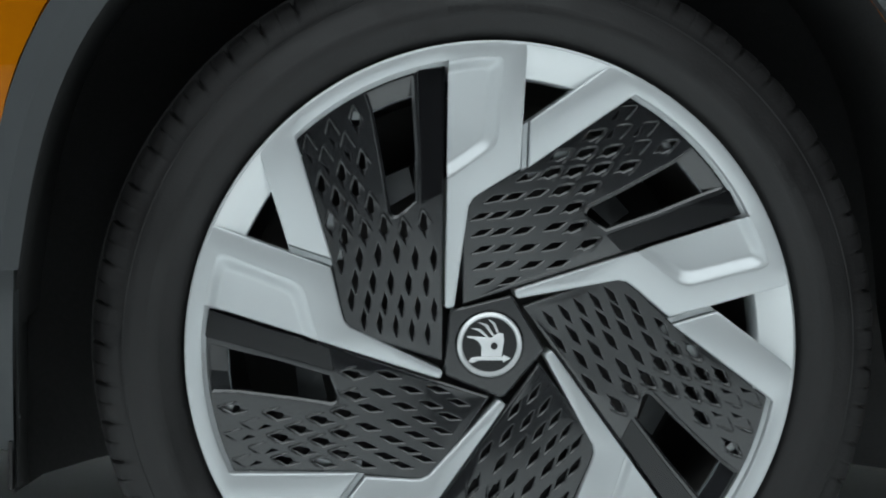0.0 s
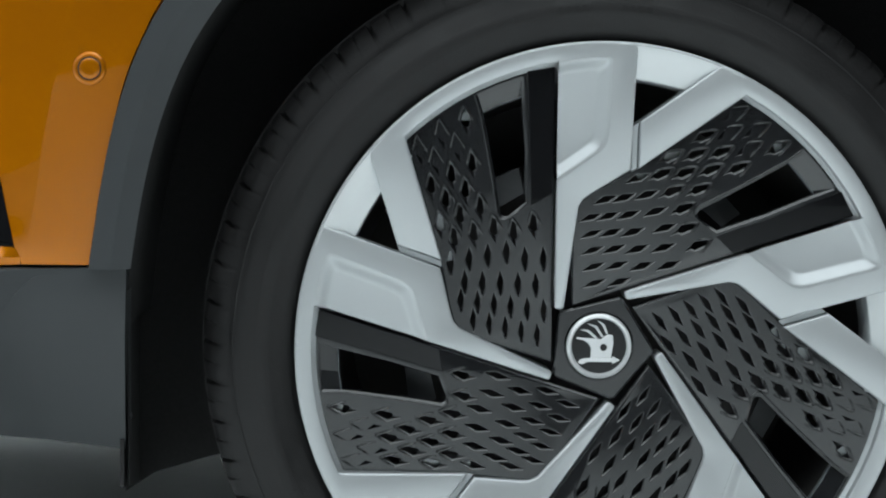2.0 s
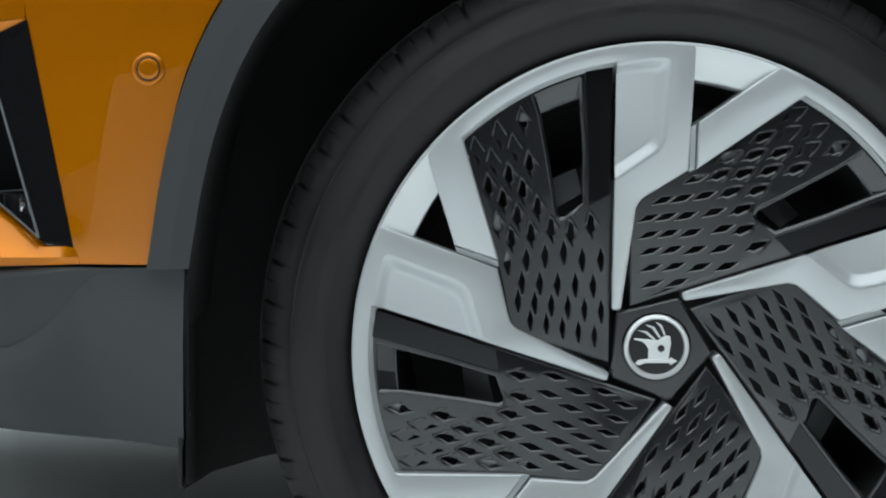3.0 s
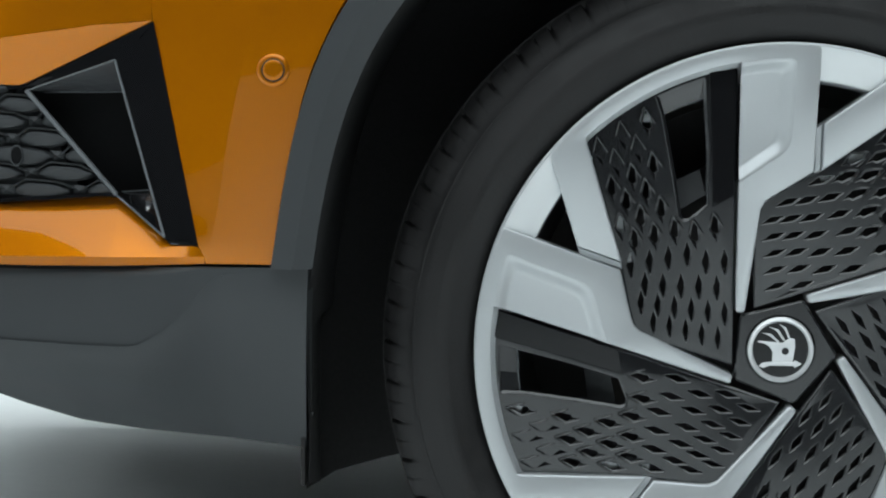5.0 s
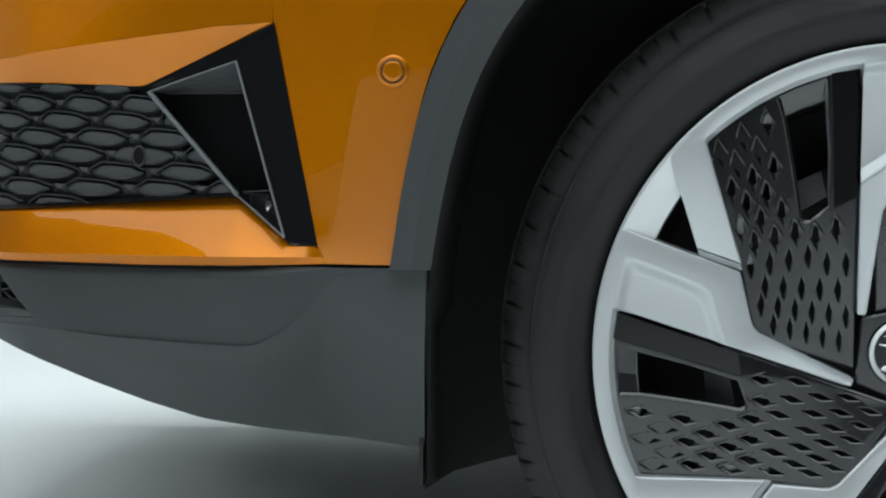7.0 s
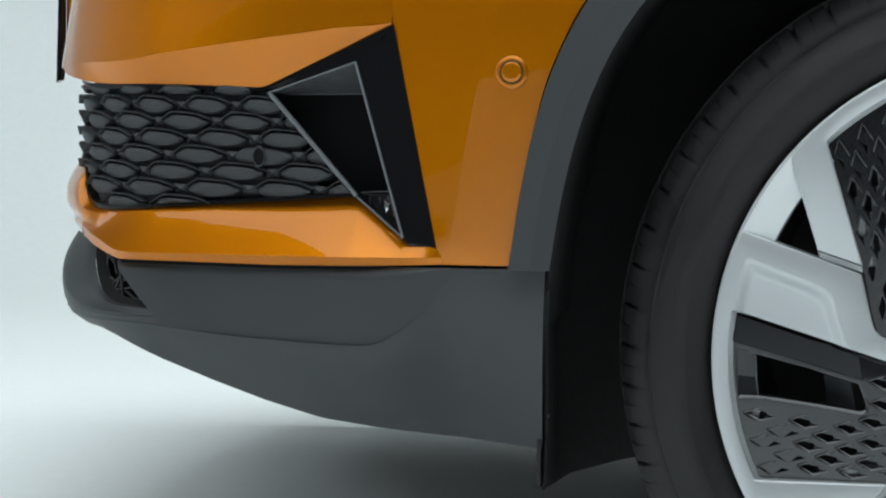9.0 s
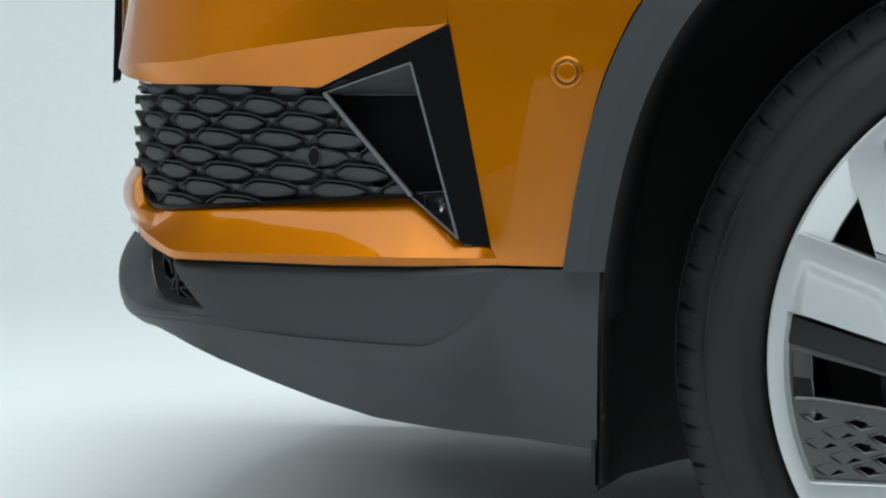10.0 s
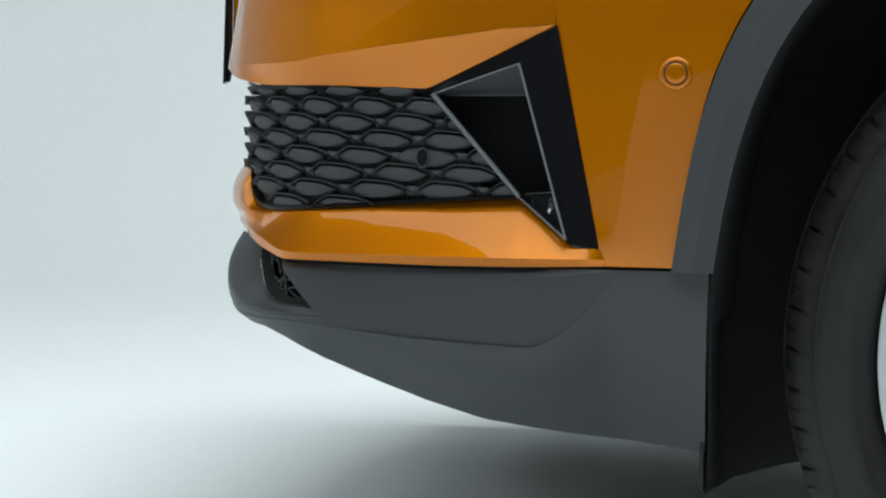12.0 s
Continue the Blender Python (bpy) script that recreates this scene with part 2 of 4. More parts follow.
LIP_LOW = [(0.62, 0.4560, -0.0064), (0.530, 0.4558, -0.0062), (0.490, 0.4553, -0.0046), (0.4576, 0.4546, 0.003), (0.4247, 0.4478, 0.0105), (0.4096, 0.4427, 0.015), (0.3990, 0.4383, 0.0190), (0.3837, 0.4371, 0.0200), (0.328, 0.4375, 0.0204), (0.253, 0.4375, 0.0176), (0.220, 0.4375, 0.0160), (0.185, 0.4375, 0.0139), (0.160, 0.4375, 0.0083), (0.135, 0.4373, 0.0008), (0.120, 0.4371, -0.0045), (0.106, 0.437, -0.0088)]
SEAM = [(0.62, 0.4478, -0.0120), (0.530, 0.4477, -0.0110), (0.490, 0.4470, -0.0065), (0.4551, 0.4453, 0.0025), (0.4278, 0.4387, 0.008), (0.4132, 0.4351, 0.011), (0.3989, 0.4303, 0.013), (0.366, 0.4303, 0.014), (0.328, 0.4300, 0.014), (0.253, 0.429, 0.0105), (0.185, 0.4295, 0.0070), (0.16, 0.430, 0.0025), (0.135, 0.4303, -0.0045), (0.106, 0.431, -0.0102)]


def line_at(line, s):
    """Height and outset of a line of (s, z, out), which falls in s, at one s."""
    for (sa, za, oa), (sb, zb, ob) in zip(line, line[1:]):
        if s >= sb - 1e-9:
            k = (s - sb) / (sa - sb)
            return zb + (za - zb) * k, ob + (oa - ob) * k
    return line[-1][1:]


def nose_out(z):
    """How far the lip swells forward round the nose, at each height."""
    return line_at([(0.520, 0, -0.016), (0.513, 0, -0.0125), (0.505, 0, -0.0064), (0.494, 0, -0.0008), (0.486, 0, 0.0009), (0.478, 0, 0.0009), (0.469, 0, -0.0004), (0.462, 0, -0.0028), (0.4558, 0, -0.0060), (0.44, 0, -0.012)], z)[1]


columns = [0.62 - 0.0015 * i for i in range(343)]
lines = {}
for key, line in (("top", LIP_TOP), ("low", LIP_LOW), ("seam", SEAM)):
    vals = [Vector(line_at(line, s)) for s in columns]
    for turn in range(30 if key == "low" else 8):
        vals = [vals[0]] + [(p + 2 * q + r) / 4 if key != "top" or not 0.178 < s < 0.192 else q for s, p, q, r in zip(columns[1:-1], vals, vals[1:], vals[2:])] + [vals[-1]]
    lines[key] = vals
grid = []
for s, top, low, seam in zip(columns, lines["top"], lines["low"], lines["seam"]):
    swell = -0.0016 * smoothstep(0.12, 0.2, s)
    w = smoothstep(0.435, 0.478, s)
    col = []
    for i in range(15):
        k = i / 14
        p = top.lerp(low, k)
        o = p.y + swell * 4 * k * (1 - k)
        col.append(painted(s, p.x, o + (nose_out(p.x) - o) * w * smoothstep(0.0, 0.14, k) * smoothstep(1.0, 0.72, k)))
    for k in (0.16, 0.6, 1.0):
        p = low.lerp(seam, k)
        col.append(painted(s, p.x, p.y))
    grid.append([bm.verts.new(p) for p in col])
for p, q in zip(grid, grid[1:]):
    for i in range(len(p) - 1):
        bm.faces.new((p[i], p[i + 1], q[i + 1], q[i]))
weld(bm, 0.0005)
rim_in(bm)
# black strip laid in the seam in place of the gap's own shade
seal = bmesh.new()
loft(seal, [[(s, z + 0.0015, o - 0.005) for s, z, o in SEAM[6:]] + [(0.05, 0.4325, -0.013)], [(s, z - 0.0035, o - 0.005) for s, z, o in SEAM[6:]] + [(0.05, 0.4275, -0.013)]], 40, 1, smooth=False)
part("gap_strip", seal, DUCT, car, "thin black strip for the shade in the gap above the cladding")
part("bumper", bm, ORANGE, car, "glossy orange metallic front bumper", smooth=16)

# lower cladding: upper face, crease that runs round the nose, face rolling under
bm = bmesh.new()
C_TOP = [(0.410, 0.4275, -0.002), (0.328, 0.4282, 0.000), (0.253, 0.4275, -0.001), (0.185, 0.4278, -0.004), (0.106, 0.4283, -0.010), (0.09, 0.4280, -0.010), (0.045, 0.4285, -0.010), (0.016, 0.4285, -0.011)]
C_NOSE = [(0.62, 0.374, 0.009), (0.56, 0.3735, 0.009), (0.50, 0.3737, 0.0086), (0.4503, 0.3731, 0.006), (0.4181, 0.3738, 0.006), (0.3917, 0.3731, 0.006), (0.371, 0.3717, 0.006)]
C_MID = [(0.361, 0.3707, 0.0062), (0.336, 0.3682, 0.007), (0.293, 0.3639, 0.007), (0.2218, 0.3602, 0.007), (0.175, 0.3588, 0.007), (0.1627, 0.3602, 0.006), (0.14, 0.3735, 0.002), (0.12, 0.3925, -0.003), (0.109, 0.409, -0.005), (0.095, 0.4215, -0.006), (0.045, 0.4260, -0.007), (0.016, 0.4260, -0.008)]
C_LOW = [(0.62, 0.366, -0.004), (0.56, 0.3665, -0.003), (0.50, 0.3669, -0.0022), (0.4393, 0.3647, -0.003), (0.4172, 0.3578, -0.007), (0.3807, 0.3435, -0.012), (0.327, 0.3185, -0.034), (0.285, 0.2985, -0.060), (0.238, 0.2808, -0.084), (0.182, 0.2715, -0.098), (0.096, 0.2660, -0.092), (0.022, 0.2625, -0.062)]
C_ALL = C_NOSE + C_MID


def sampled(line, first, last, n, turns=5):
    """(s, z, out) at even steps of s along a line, its corners rounded a little."""
    vals = [Vector((first + (last - first) * i / n, *line_at(line, first + (last - first) * i / n))) for i in range(n + 1)]
    for turn in range(turns):
        vals = [vals[0]] + [(p + 2 * q + r) / 4 for p, q, r in zip(vals, vals[1:], vals[2:])] + [vals[-1]]
    return vals


def sheet_of(columns):
    grid = [[bm.verts.new(skin(*p)) for p in col] for col in columns]
    for p, q in zip(grid, grid[1:]):
        for i in range(len(p) - 1):
            bm.faces.new((p[i], p[i + 1], q[i + 1], q[i]))


# above the crease: a narrow strip under the seam, then a face that leans in towards the crease
columns = []
for top, mid in zip(sampled(C_TOP, 0.410, 0.016, 150), sampled(C_MID, 0.361, 0.016, 150)):
    f = smoothstep(0.10, 0.20, mid.x) * smoothstep(0.365, 0.29, mid.x)
    back = mid.z - 0.0032 * f
    rib = back - 0.001 * f
    col = []
    for k in (0, 0.05, 0.10, 0.14, 0.17, 0.25, 0.4, 0.6, 0.8, 0.92, 1.0):
        p = top.lerp(mid, k)
        o = top.z + (rib - top.z) * smoothstep(-0.6, 1, k / 0.15) if k < 0.15 else rib + (back - rib) * (k - 0.15) / 0.85
        col.append((p.x, p.y, o))
    columns.append(col + [tuple(mid)])
sheet_of(columns)
# below it: a face that stands proud of the crease and rolls under the car
columns = []
for top, low in zip(sampled(C_ALL, 0.62, 0.016, 220), sampled(C_LOW, 0.62, 0.022, 220)):
    f = smoothstep(0.10, 0.20, top.x) * smoothstep(0.40, 0.32, top.x)
    roll = smoothstep(0.40, 0.22, top.x)
    col = []
    for i in range(17):
        k = i / 16
        p = top.lerp(low, k)
        g = k + (k ** (1.75 + 0.05 * smoothstep(0.12, 0.03, top.x)) - k) * roll
        col.append((p.x, p.y, top.z + (low.z - top.z) * g + 0.0012 * f * smoothstep(-0.05, 0.3, k) * (1 - k) * (k > 0)))
    columns.append(col)
sheet_of(columns)
weld(bm, 0.0002)
rim_in(bm, 0.05)
part("lower_cladding", bm, PLASTIC, car, "matt grey plastic lower bumper cladding", smooth=20)

# splitter lip: a bowl round the lower opening
bm = bmesh.new()
L_IN = [(0.3725, 0.3857, 0.003), (0.3897, 0.3872, 0.000), (0.408, 0.388, -0.002), (0.425, 0.392, -0.003), (0.4413, 0.4023, -0.004), (0.4497, 0.4175, -0.004), (0.4511, 0.428, -0.004), (0.452, 0.447, -0.006)]
L_OUT = [(0.3670, 0.3790, 0.0050), (0.40, 0.3795, 0.0075), (0.430, 0.3815, 0.0100), (0.462, 0.389, 0.0135), (0.488, 0.403, 0.0172), (0.498, 0.419, 0.0165), (0.501, 0.4354, 0.0108), (0.503, 0.450, 0.002)]
L_FAR = [(0.3605, 0.3705, 0.0058), (0.3917, 0.3731, 0.0056), (0.4181, 0.3736, 0.0058), (0.4503, 0.3731, 0.0058), (0.50, 0.3736, 0.0084), (0.56, 0.377, 0.0125), (0.65, 0.395, 0.016), (0.75, 0.42, 0.012)]
a, b, c = along(L_IN, 36), along(L_OUT, 36), along(L_FAR, 36)
bowl = [[tuple(p.lerp(q, k) + Vector((0, 0, d))) for p, q in zip(a, b)] for k, d in ((0.12, 0.0020), (0.45, 0.0015), (0.85, 0.0018))]
brow = [tuple(p.lerp(q, 0.25) + Vector((0, 0, 0.0012))) for p, q in zip(b, c)]
loft(bm, [[tuple(p) for p in a], *bowl, [tuple(p) for p in b], brow, [tuple(p) for p in c]], 36, 3)
weld(bm)
part("front_lip", bm, PLASTIC, car, "matt grey plastic front splitter lip", smooth=40)

# arch cladding
bm = bmesh.new()
rows = [[], [], [], [], []]
for i in range(61):
    a = 9.0 + (180 - 18.0) * i / 60
    e = min(a, 180 - a)
    ro, ri = arch_out(e), arch_in(e)
    rm = ri + 0.45 * (ro - ri)
    for row, (r, y) in zip(rows, ((ro, -0.040), (ro - 0.002, -0.056), (rm, -0.060), (ri, -0.052), (ri + 0.004, -0.02))):
        p = arch_point(a, r, y)
        if p.z < 0.4285:
            p = Vector((math.copysign(math.sqrt(r * r - 0.0725 ** 2), p.x), y, 0.4285))
        row.append(bm.verts.new(p))
for p, q in zip(rows, rows[1:]):
    for i in range(60):
        bm.faces.new((p[i], p[i + 1], q[i + 1], q[i]))
for k in (0, 60):
    bm.faces.new([r[k] for r in rows])
part("wheel_arch_trim", bm, PLASTIC, car, "matt grey plastic wheel arch trim", smooth=20)

# liner: barrel over the tyre, back wall, and the front wall that runs down to the deflector
bm = bmesh.new()
rows = [[], []]
for i in range(49):
    a = 2 + 176 * i / 48
    r = arch_in(max(8, min(a, 180 - a)))
    for row, y in zip(rows, (-0.022, 0.245)):
        row.append(bm.verts.new(arch_point(a, r + 0.003, y)))
for i in range(48):
    bm.faces.new((rows[0][i], rows[0][i + 1], rows[1][i + 1], rows[1][i]))
low = [bm.verts.new((x, 0.245, z)) for x, z in ((0.45, 0.20), (0.20, 0.235), (-0.20, 0.238), (-0.32, 0.228), (-0.367, 0.218), (-0.417, 0.203), (-0.446, 0.184), (-0.446, 0.40))]
bm.faces.new(rows[1] + low)
front = [bm.verts.new(c) for c in ((-0.4170, -0.030, 0.43), (-0.4190, 0.014, 0.2305), (-0.432, 0.245, 0.192), (-0.432, 0.245, 0.43))]
bm.faces.new(front)
part("wheel_arch_liner", bm, DARK, car, "black felt wheel arch liner")

# air deflector blade hanging under the bumper's rear corner
bm = bmesh.new()
loft(bm, [[(0.0265, 0.272, -0.056), (0.0230, 0.272, -0.056)], [(0.0265, 0.230, -0.056), (0.0230, 0.228, -0.056)]], 2, 4)
rim_in(bm, 0.03)
part("air_deflector", bm, RUBBER, car, "black rubber air deflector blade", smooth=0)
for z, y in ((0.338, 0.02), (0.302, 0.03), (0.288, 0.05)):
    bm = bmesh.new()
    turned(bm, [(0.0001, 0.0), (0.002, 0.0), (0.003, 0.002), (0.003, 0.01)], 10, (0, 0))
    for v in bm.verts:
        v.co = Vector((-0.4195 - v.co.y * 0.5, v.co.x + y, v.co.z + z))
    part("liner_clip", bm, GRILLE, car, "small black plastic liner clip")

# structure under and behind the panels
bm = bmesh.new()
under = [(y, [(-0.915, z0), (-0.77, z1), (-0.60, z2), (-0.42, z3), (3.4, z3)]) for y, z0, z1, z2, z3 in ((0.26, 0.372, 0.322, 0.268, 0.234), (0.55, 0.345, 0.288, 0.226, 0.19), (1.15, 0.19, 0.165, 0.145, 0.14), (1.76, 0.13, 0.13, 0.13, 0.13))]
sheet = [[bm.verts.new((x, y, z)) for x, z in row] for y, row in under]
for a, b in zip(sheet, sheet[1:]):
    for i in range(4):
        bm.faces.new((a[i], a[i + 1], b[i + 1], b[i]))
bmesh.ops.solidify(bm, geom=bm.faces, thickness=-0.02)
part("underbody", bm, DARK, car, "black underbody panel", smooth=0)
for name, (x0, x1, y0, y1, z0, z1) in (("crash_beam", (-0.72, -0.46, 0.10, 1.80, 0.42, 0.62)), ("wing_structure", (-0.55, 0.60, 0.06, 0.25, 0.87, 0.95))):
    bm = bmesh.new()
    box(bm, x0, x1, y0, y1, z0, z1)
    part(name, bm, DARK, car, "dark body structure behind the panels", smooth=0)


def panel(name, sections, label, mat=ORANGE):
    """A plain closed body piece through sections of (x, y0, y1, z0, z1), with rounded upper edges."""
    bm = bmesh.new()
    rings = [[bm.verts.new((x, y, z)) for y, z in ((y0, z0), (y0, z1 - 0.05), (y0 + 0.02, z1 - 0.015), (y0 + 0.07, z1), (y1 - 0.07, z1), (y1 - 0.02, z1 - 0.015), (y1, z1 - 0.05), (y1, z0))] for x, y0, y1, z0, z1 in sections]
    for a, b in zip(rings, rings[1:]):
        for k in range(8):
            bm.faces.new((a[k], a[(k + 1) % 8], b[(k + 1) % 8], b[k]))
    bm.faces.new(rings[0])
    bm.faces.new(rings[-1])
    return part(name, bm, mat, car, label, smooth=30)


panel("bonnet", [(-0.80, 0.35, 1.45, 0.70, 0.84), (-0.62, 0.26, 1.56, 0.62, 0.93), (-0.20, 0.26, 1.62, 0.62, 1.00), (0.55, 0.26, 1.64, 0.62, 1.05)], "plain orange bonnet")
panel("body_side", [(0.50, -0.02, 1.80, 0.40, 0.98), (0.70, -0.03, 1.81, 0.40, 1.04), (3.2, -0.03, 1.81, 0.40, 1.08), (3.5, 0.05, 1.73, 0.40, 1.05)], "plain orange body sides")
panel("side_sill", [(0.50, -0.01, 1.79, 0.226, 0.397), (3.45, -0.01, 1.77, 0.226, 0.397)], "grey plastic sill cladding", PLASTIC)
# far wing set wider than the body sides to carry the floor shadow outward
panel("far_wing", [(-0.80, 1.66, 1.84, 0.43, 0.86), (-0.50, 1.70, 1.88, 0.43, 0.93), (0.49, 1.70, 1.88, 0.43, 0.98)], "plain orange far wing")
panel("far_cladding", [(-0.80, 1.67, 1.83, 0.125, 0.427), (0.49, 1.71, 1.87, 0.125, 0.427)], "grey plastic cladding of the far wing", PLASTIC)

# unseen block in place of the hidden nose, sized to darken the floor below
bm = bmesh.new()
ends = [[bm.verts.new((x, y, z)) for x, z in ((-0.955 - k, z0), (-0.60, z0), (-0.60, 0.80), (-0.93 - k, 0.80))] for y, z0, k in ((0.55, 0.345, 0.03), (0.95, 0.275, 0.13), (1.40, 0.165, 0.15), (1.84, 0.11, 0.09))]
for a, b in zip(ends, ends[1:]):
    for i in range(4):
        bm.faces.new((a[i], a[(i + 1) % 4], b[(i + 1) % 4], b[i]))
bm.faces.new(ends[0])
bm.faces.new(ends[-1])
part("nose_shade_block", bm, DARK, car, "unseen dark block for the hidden nose, shading the floor", smooth=20)

# ---- grille ----
bm = bmesh.new()
loft(bm, [[(max(s, 0.294), z + 0.006, -0.025 + 0.008 * smoothstep(0.44, 0.5, s)) for s, z, o in GRILLE_TOP[3:11]], [(max(s, 0.214), z - 0.01, -0.025 + 0.008 * smoothstep(0.44, 0.5, s)) for s, z, o in LIP_TOP[2:13]]], 40, 4, place=lambda s, z, o: skin(s, z, o + 0.011 * smoothstep(0.42, 0.52, s)))
grille = part("grille", bm, GRILLE, car, "matt black honeycomb lower grille")


def mesh_skin(s, z, out):
    """The grille's skin, which swells a little round the nose."""
    return skin(s, z, out + 0.011 * smoothstep(0.42, 0.52, s))


def grille_end(z):
    """Where the slanting edge of the vent cuts the grille."""
    return 0.188 + (z - 0.49) * 0.856


def cell_mesh(s0, z0, w, h):
    bm = bmesh.new()
    # a long hexagon, peaked above its forward third
    ring = [(1.0, -0.05), (0.93, 0.38), (0.72, 0.86), (0.46, 1.0), (0.08, 0.93), (-0.35, 0.80), (-0.72, 0.54), (-0.96, 0.12), (-1.0, -0.16), (-0.86, -0.52), (-0.58, -0.82), (-0.20, -0.97), (0.25, -1.0), (0.62, -0.90), (0.85, -0.62), (0.97, -0.34)]
    loops = []
    for k, out in ((1.0, -0.025), (0.97, -0.0180), (0.92, -0.0146), (0.80, -0.0127), (0.45, -0.0117)):
        loops.append([bm.verts.new(mesh_skin(max(grille_end(z0 + v * h * k) + 0.001, s0 + u * w * k), max(line_at(LIP_TOP, s0 + u * w * k)[0] + 0.0045, z0 + v * h * k), out + 0.0015 * v)) for u, v in ring])
    for a, b in zip(loops, loops[1:]):
        for i in range(16):
            bm.faces.new((a[i], a[(i + 1) % 16], b[(i + 1) % 16], b[i]))
    bm.faces.new(loops[-1])
    return bm


ROWS = ((0.352, 0.052, 0.5825), (0.325, 0.052, 0.568), (0.346, 0.057, 0.5535), (0.371, 0.060, 0.5385), (0.333, 0.062, 0.5235), (0.360, 0.064, 0.5085), (0.319, 0.066, 0.4935), (0.352, 0.067, 0.4790))
for row, (s0, pitch, z0) in enumerate(ROWS):
    for k in range(-3, 6):
        s = s0 + k * pitch
        if s < grille_end(z0) - 0.3 * pitch or s > 0.60 or (row == 4 and k == -1) or (row == 7 and not 0.33 < s < 0.47):
            continue
        part("cell", cell_mesh(s, z0, pitch * 0.40, 0.0046 if row == 0 else 0.0076), GRILLE, grille)
        if row == 0:
            continue
        # peaked crest standing over the cell
        h = 0.0080
        bm = bmesh.new()
        line = [(s + a * pitch, z0 + b * h) for a, b in ((0.43, 0.15), (0.22, 1.14), (0.09, 1.10), (-0.20, 0.92), (-0.45, 0.20))]
        line = [(max(grille_end(z) + 0.001, p), z) for p, z in line]
        for i in range(4):
            ends = [[bm.verts.new(mesh_skin(p, z + dz, o)) for dz, o in ((0.0006, -0.020), (0.0004, -0.0100 + 0.0012 * k + 0.0018 * smoothstep(0.45, 0.50, p)), (-0.0002, -0.0100 + 0.0012 * k + 0.0018 * smoothstep(0.45, 0.50, p)), (-0.0005, -0.0125))] for (p, z), k in ((line[i], (0, 1, 1, 0, -1)[i]), (line[i + 1], (0, 1, 1, 0, -1)[i + 1]))]
            for j in range(3):
                bm.faces.new((ends[0][j], ends[0][j + 1], ends[1][j + 1], ends[1][j]))
        weld(bm, 0.0001)
        part("crest", bm, GRILLE, grille, smooth=40)
    # small dark node between each two cells
    for k in range(-3, 6):
        s = s0 + (k + 0.5) * pitch
        if s < grille_end(z0) + 0.004 or s > 0.60 or row == 7:
            continue
        bm = bmesh.new()
        q = [bm.verts.new(mesh_skin(s + a * pitch, z0 + b, o)) for a, b, o in ((-0.16, 0.0, -0.021), (-0.07, 0.004, -0.017), (0.10, 0.0045, -0.017), (0.16, 0.001, -0.021), (0.08, -0.0045, -0.019), (-0.09, -0.004, -0.019))]
        c = bm.verts.new(mesh_skin(s, z0, -0.0148))
        for i in range(6):
            bm.faces.new((q[i], q[(i + 1) % 6], c))
        part("node", bm, GRILLE, grille, smooth=0)
# frame strip round the mesh
bm = bmesh.new()
frame_line = LIP_TOP[2:13]
loft(bm, [[(s, z + up, max(o + 0.002, -0.0125) + back) for s, z, o in frame_line] for up, back in ((0.0068, -0.014), (0.0048, 0.0), (0.0016, 0.0))] + [[(s, z + 0.0003, o + 0.0005) for s, z, o in frame_line]], 30, 2, smooth=False)
loft(bm, [[(s, z - 0.0008, o - 0.001) for s, z, o in GRILLE_TOP[3:11]], [(s, z - 0.004, o - 0.001) for s, z, o in GRILLE_TOP[3:11]], [(s, z - 0.0075, o - 0.013) for s, z, o in GRILLE_TOP[3:11]]], 30, 2, smooth=False)
part("grille_frame", bm, GLOSS, grille, "gloss black strip framing the grille")
# small camera sunk in a cell of its own
part("sensor_housing", cell_mesh(0.2720, 0.5230, 0.029, 0.0088), GRILLE, grille, "matt black housing round a small lens")
bm = bmesh.new()
c = skin(0.2745, 0.5235, -0.0086)
turned(bm, [(0.0090, 0.0010), (0.0082, -0.0006), (0.0074, -0.0004), (0.0070, 0.0008)], 28, (0, 0))
for v in bm.verts:
    v.co = Vector((v.co.x * 0.66, v.co.y, v.co.z * 1.08)) + c
part("lens_rim", bm, GRILLE, grille, "thin black rim of the lens")
bm = bmesh.new()
turned(bm, [(0.0001, 0.0000), (0.0045, 0.0002), (0.0073, 0.0006)], 24, (0, 0))
for v in bm.verts:
    v.co = Vector((v.co.x * 0.66, v.co.y, v.co.z * 1.08)) + c
part("lens", bm, DUCT, grille, "dark sunken lens")

# ---- air curtain vent beside the grille ----
bm = bmesh.new()
T, A, C, D = (0.1520, 0.6410, -0.0100), (0.268, 0.5832, -0.011), (0.136, 0.4475, -0.0045), (0.1122, 0.4468, -0.0078)
OA, OT, OC = (0.262, 0.580, -0.0115), (0.186, 0.607, -0.0095), (0.140, 0.453, -0.0015)
loft(bm, [[A, T], [(0.245, 0.588, -0.0112), (0.168, 0.622, -0.0098)], [OA, OT]], 8, 2, smooth=False)
loft(bm, [[T, D], [(0.162, 0.628, -0.0100), (0.119, 0.450, -0.0065)], [OT, OC]], 10, 2, smooth=False)
weld(bm)
vent = part("air_vent", bm, GLOSS, car, "gloss black triangular air vent surround", smooth=20)
bm = bmesh.new()
loft(bm, [[D, C], [(0.1160, 0.4490, -0.0080), (0.140, 0.4532, -0.0020)]], 4, 2, smooth=False)
part("vent_tip", bm, DUCT, vent, "matt black lower tip of the vent", smooth=20)
bm = bmesh.new()
loft(bm, [[(0.2650, 0.5800, -0.013), (0.1868, 0.4905, -0.016)], [(0.2720, 0.5795, -0.047), (0.206, 0.4700, -0.060)]], 6, 2, smooth=False)
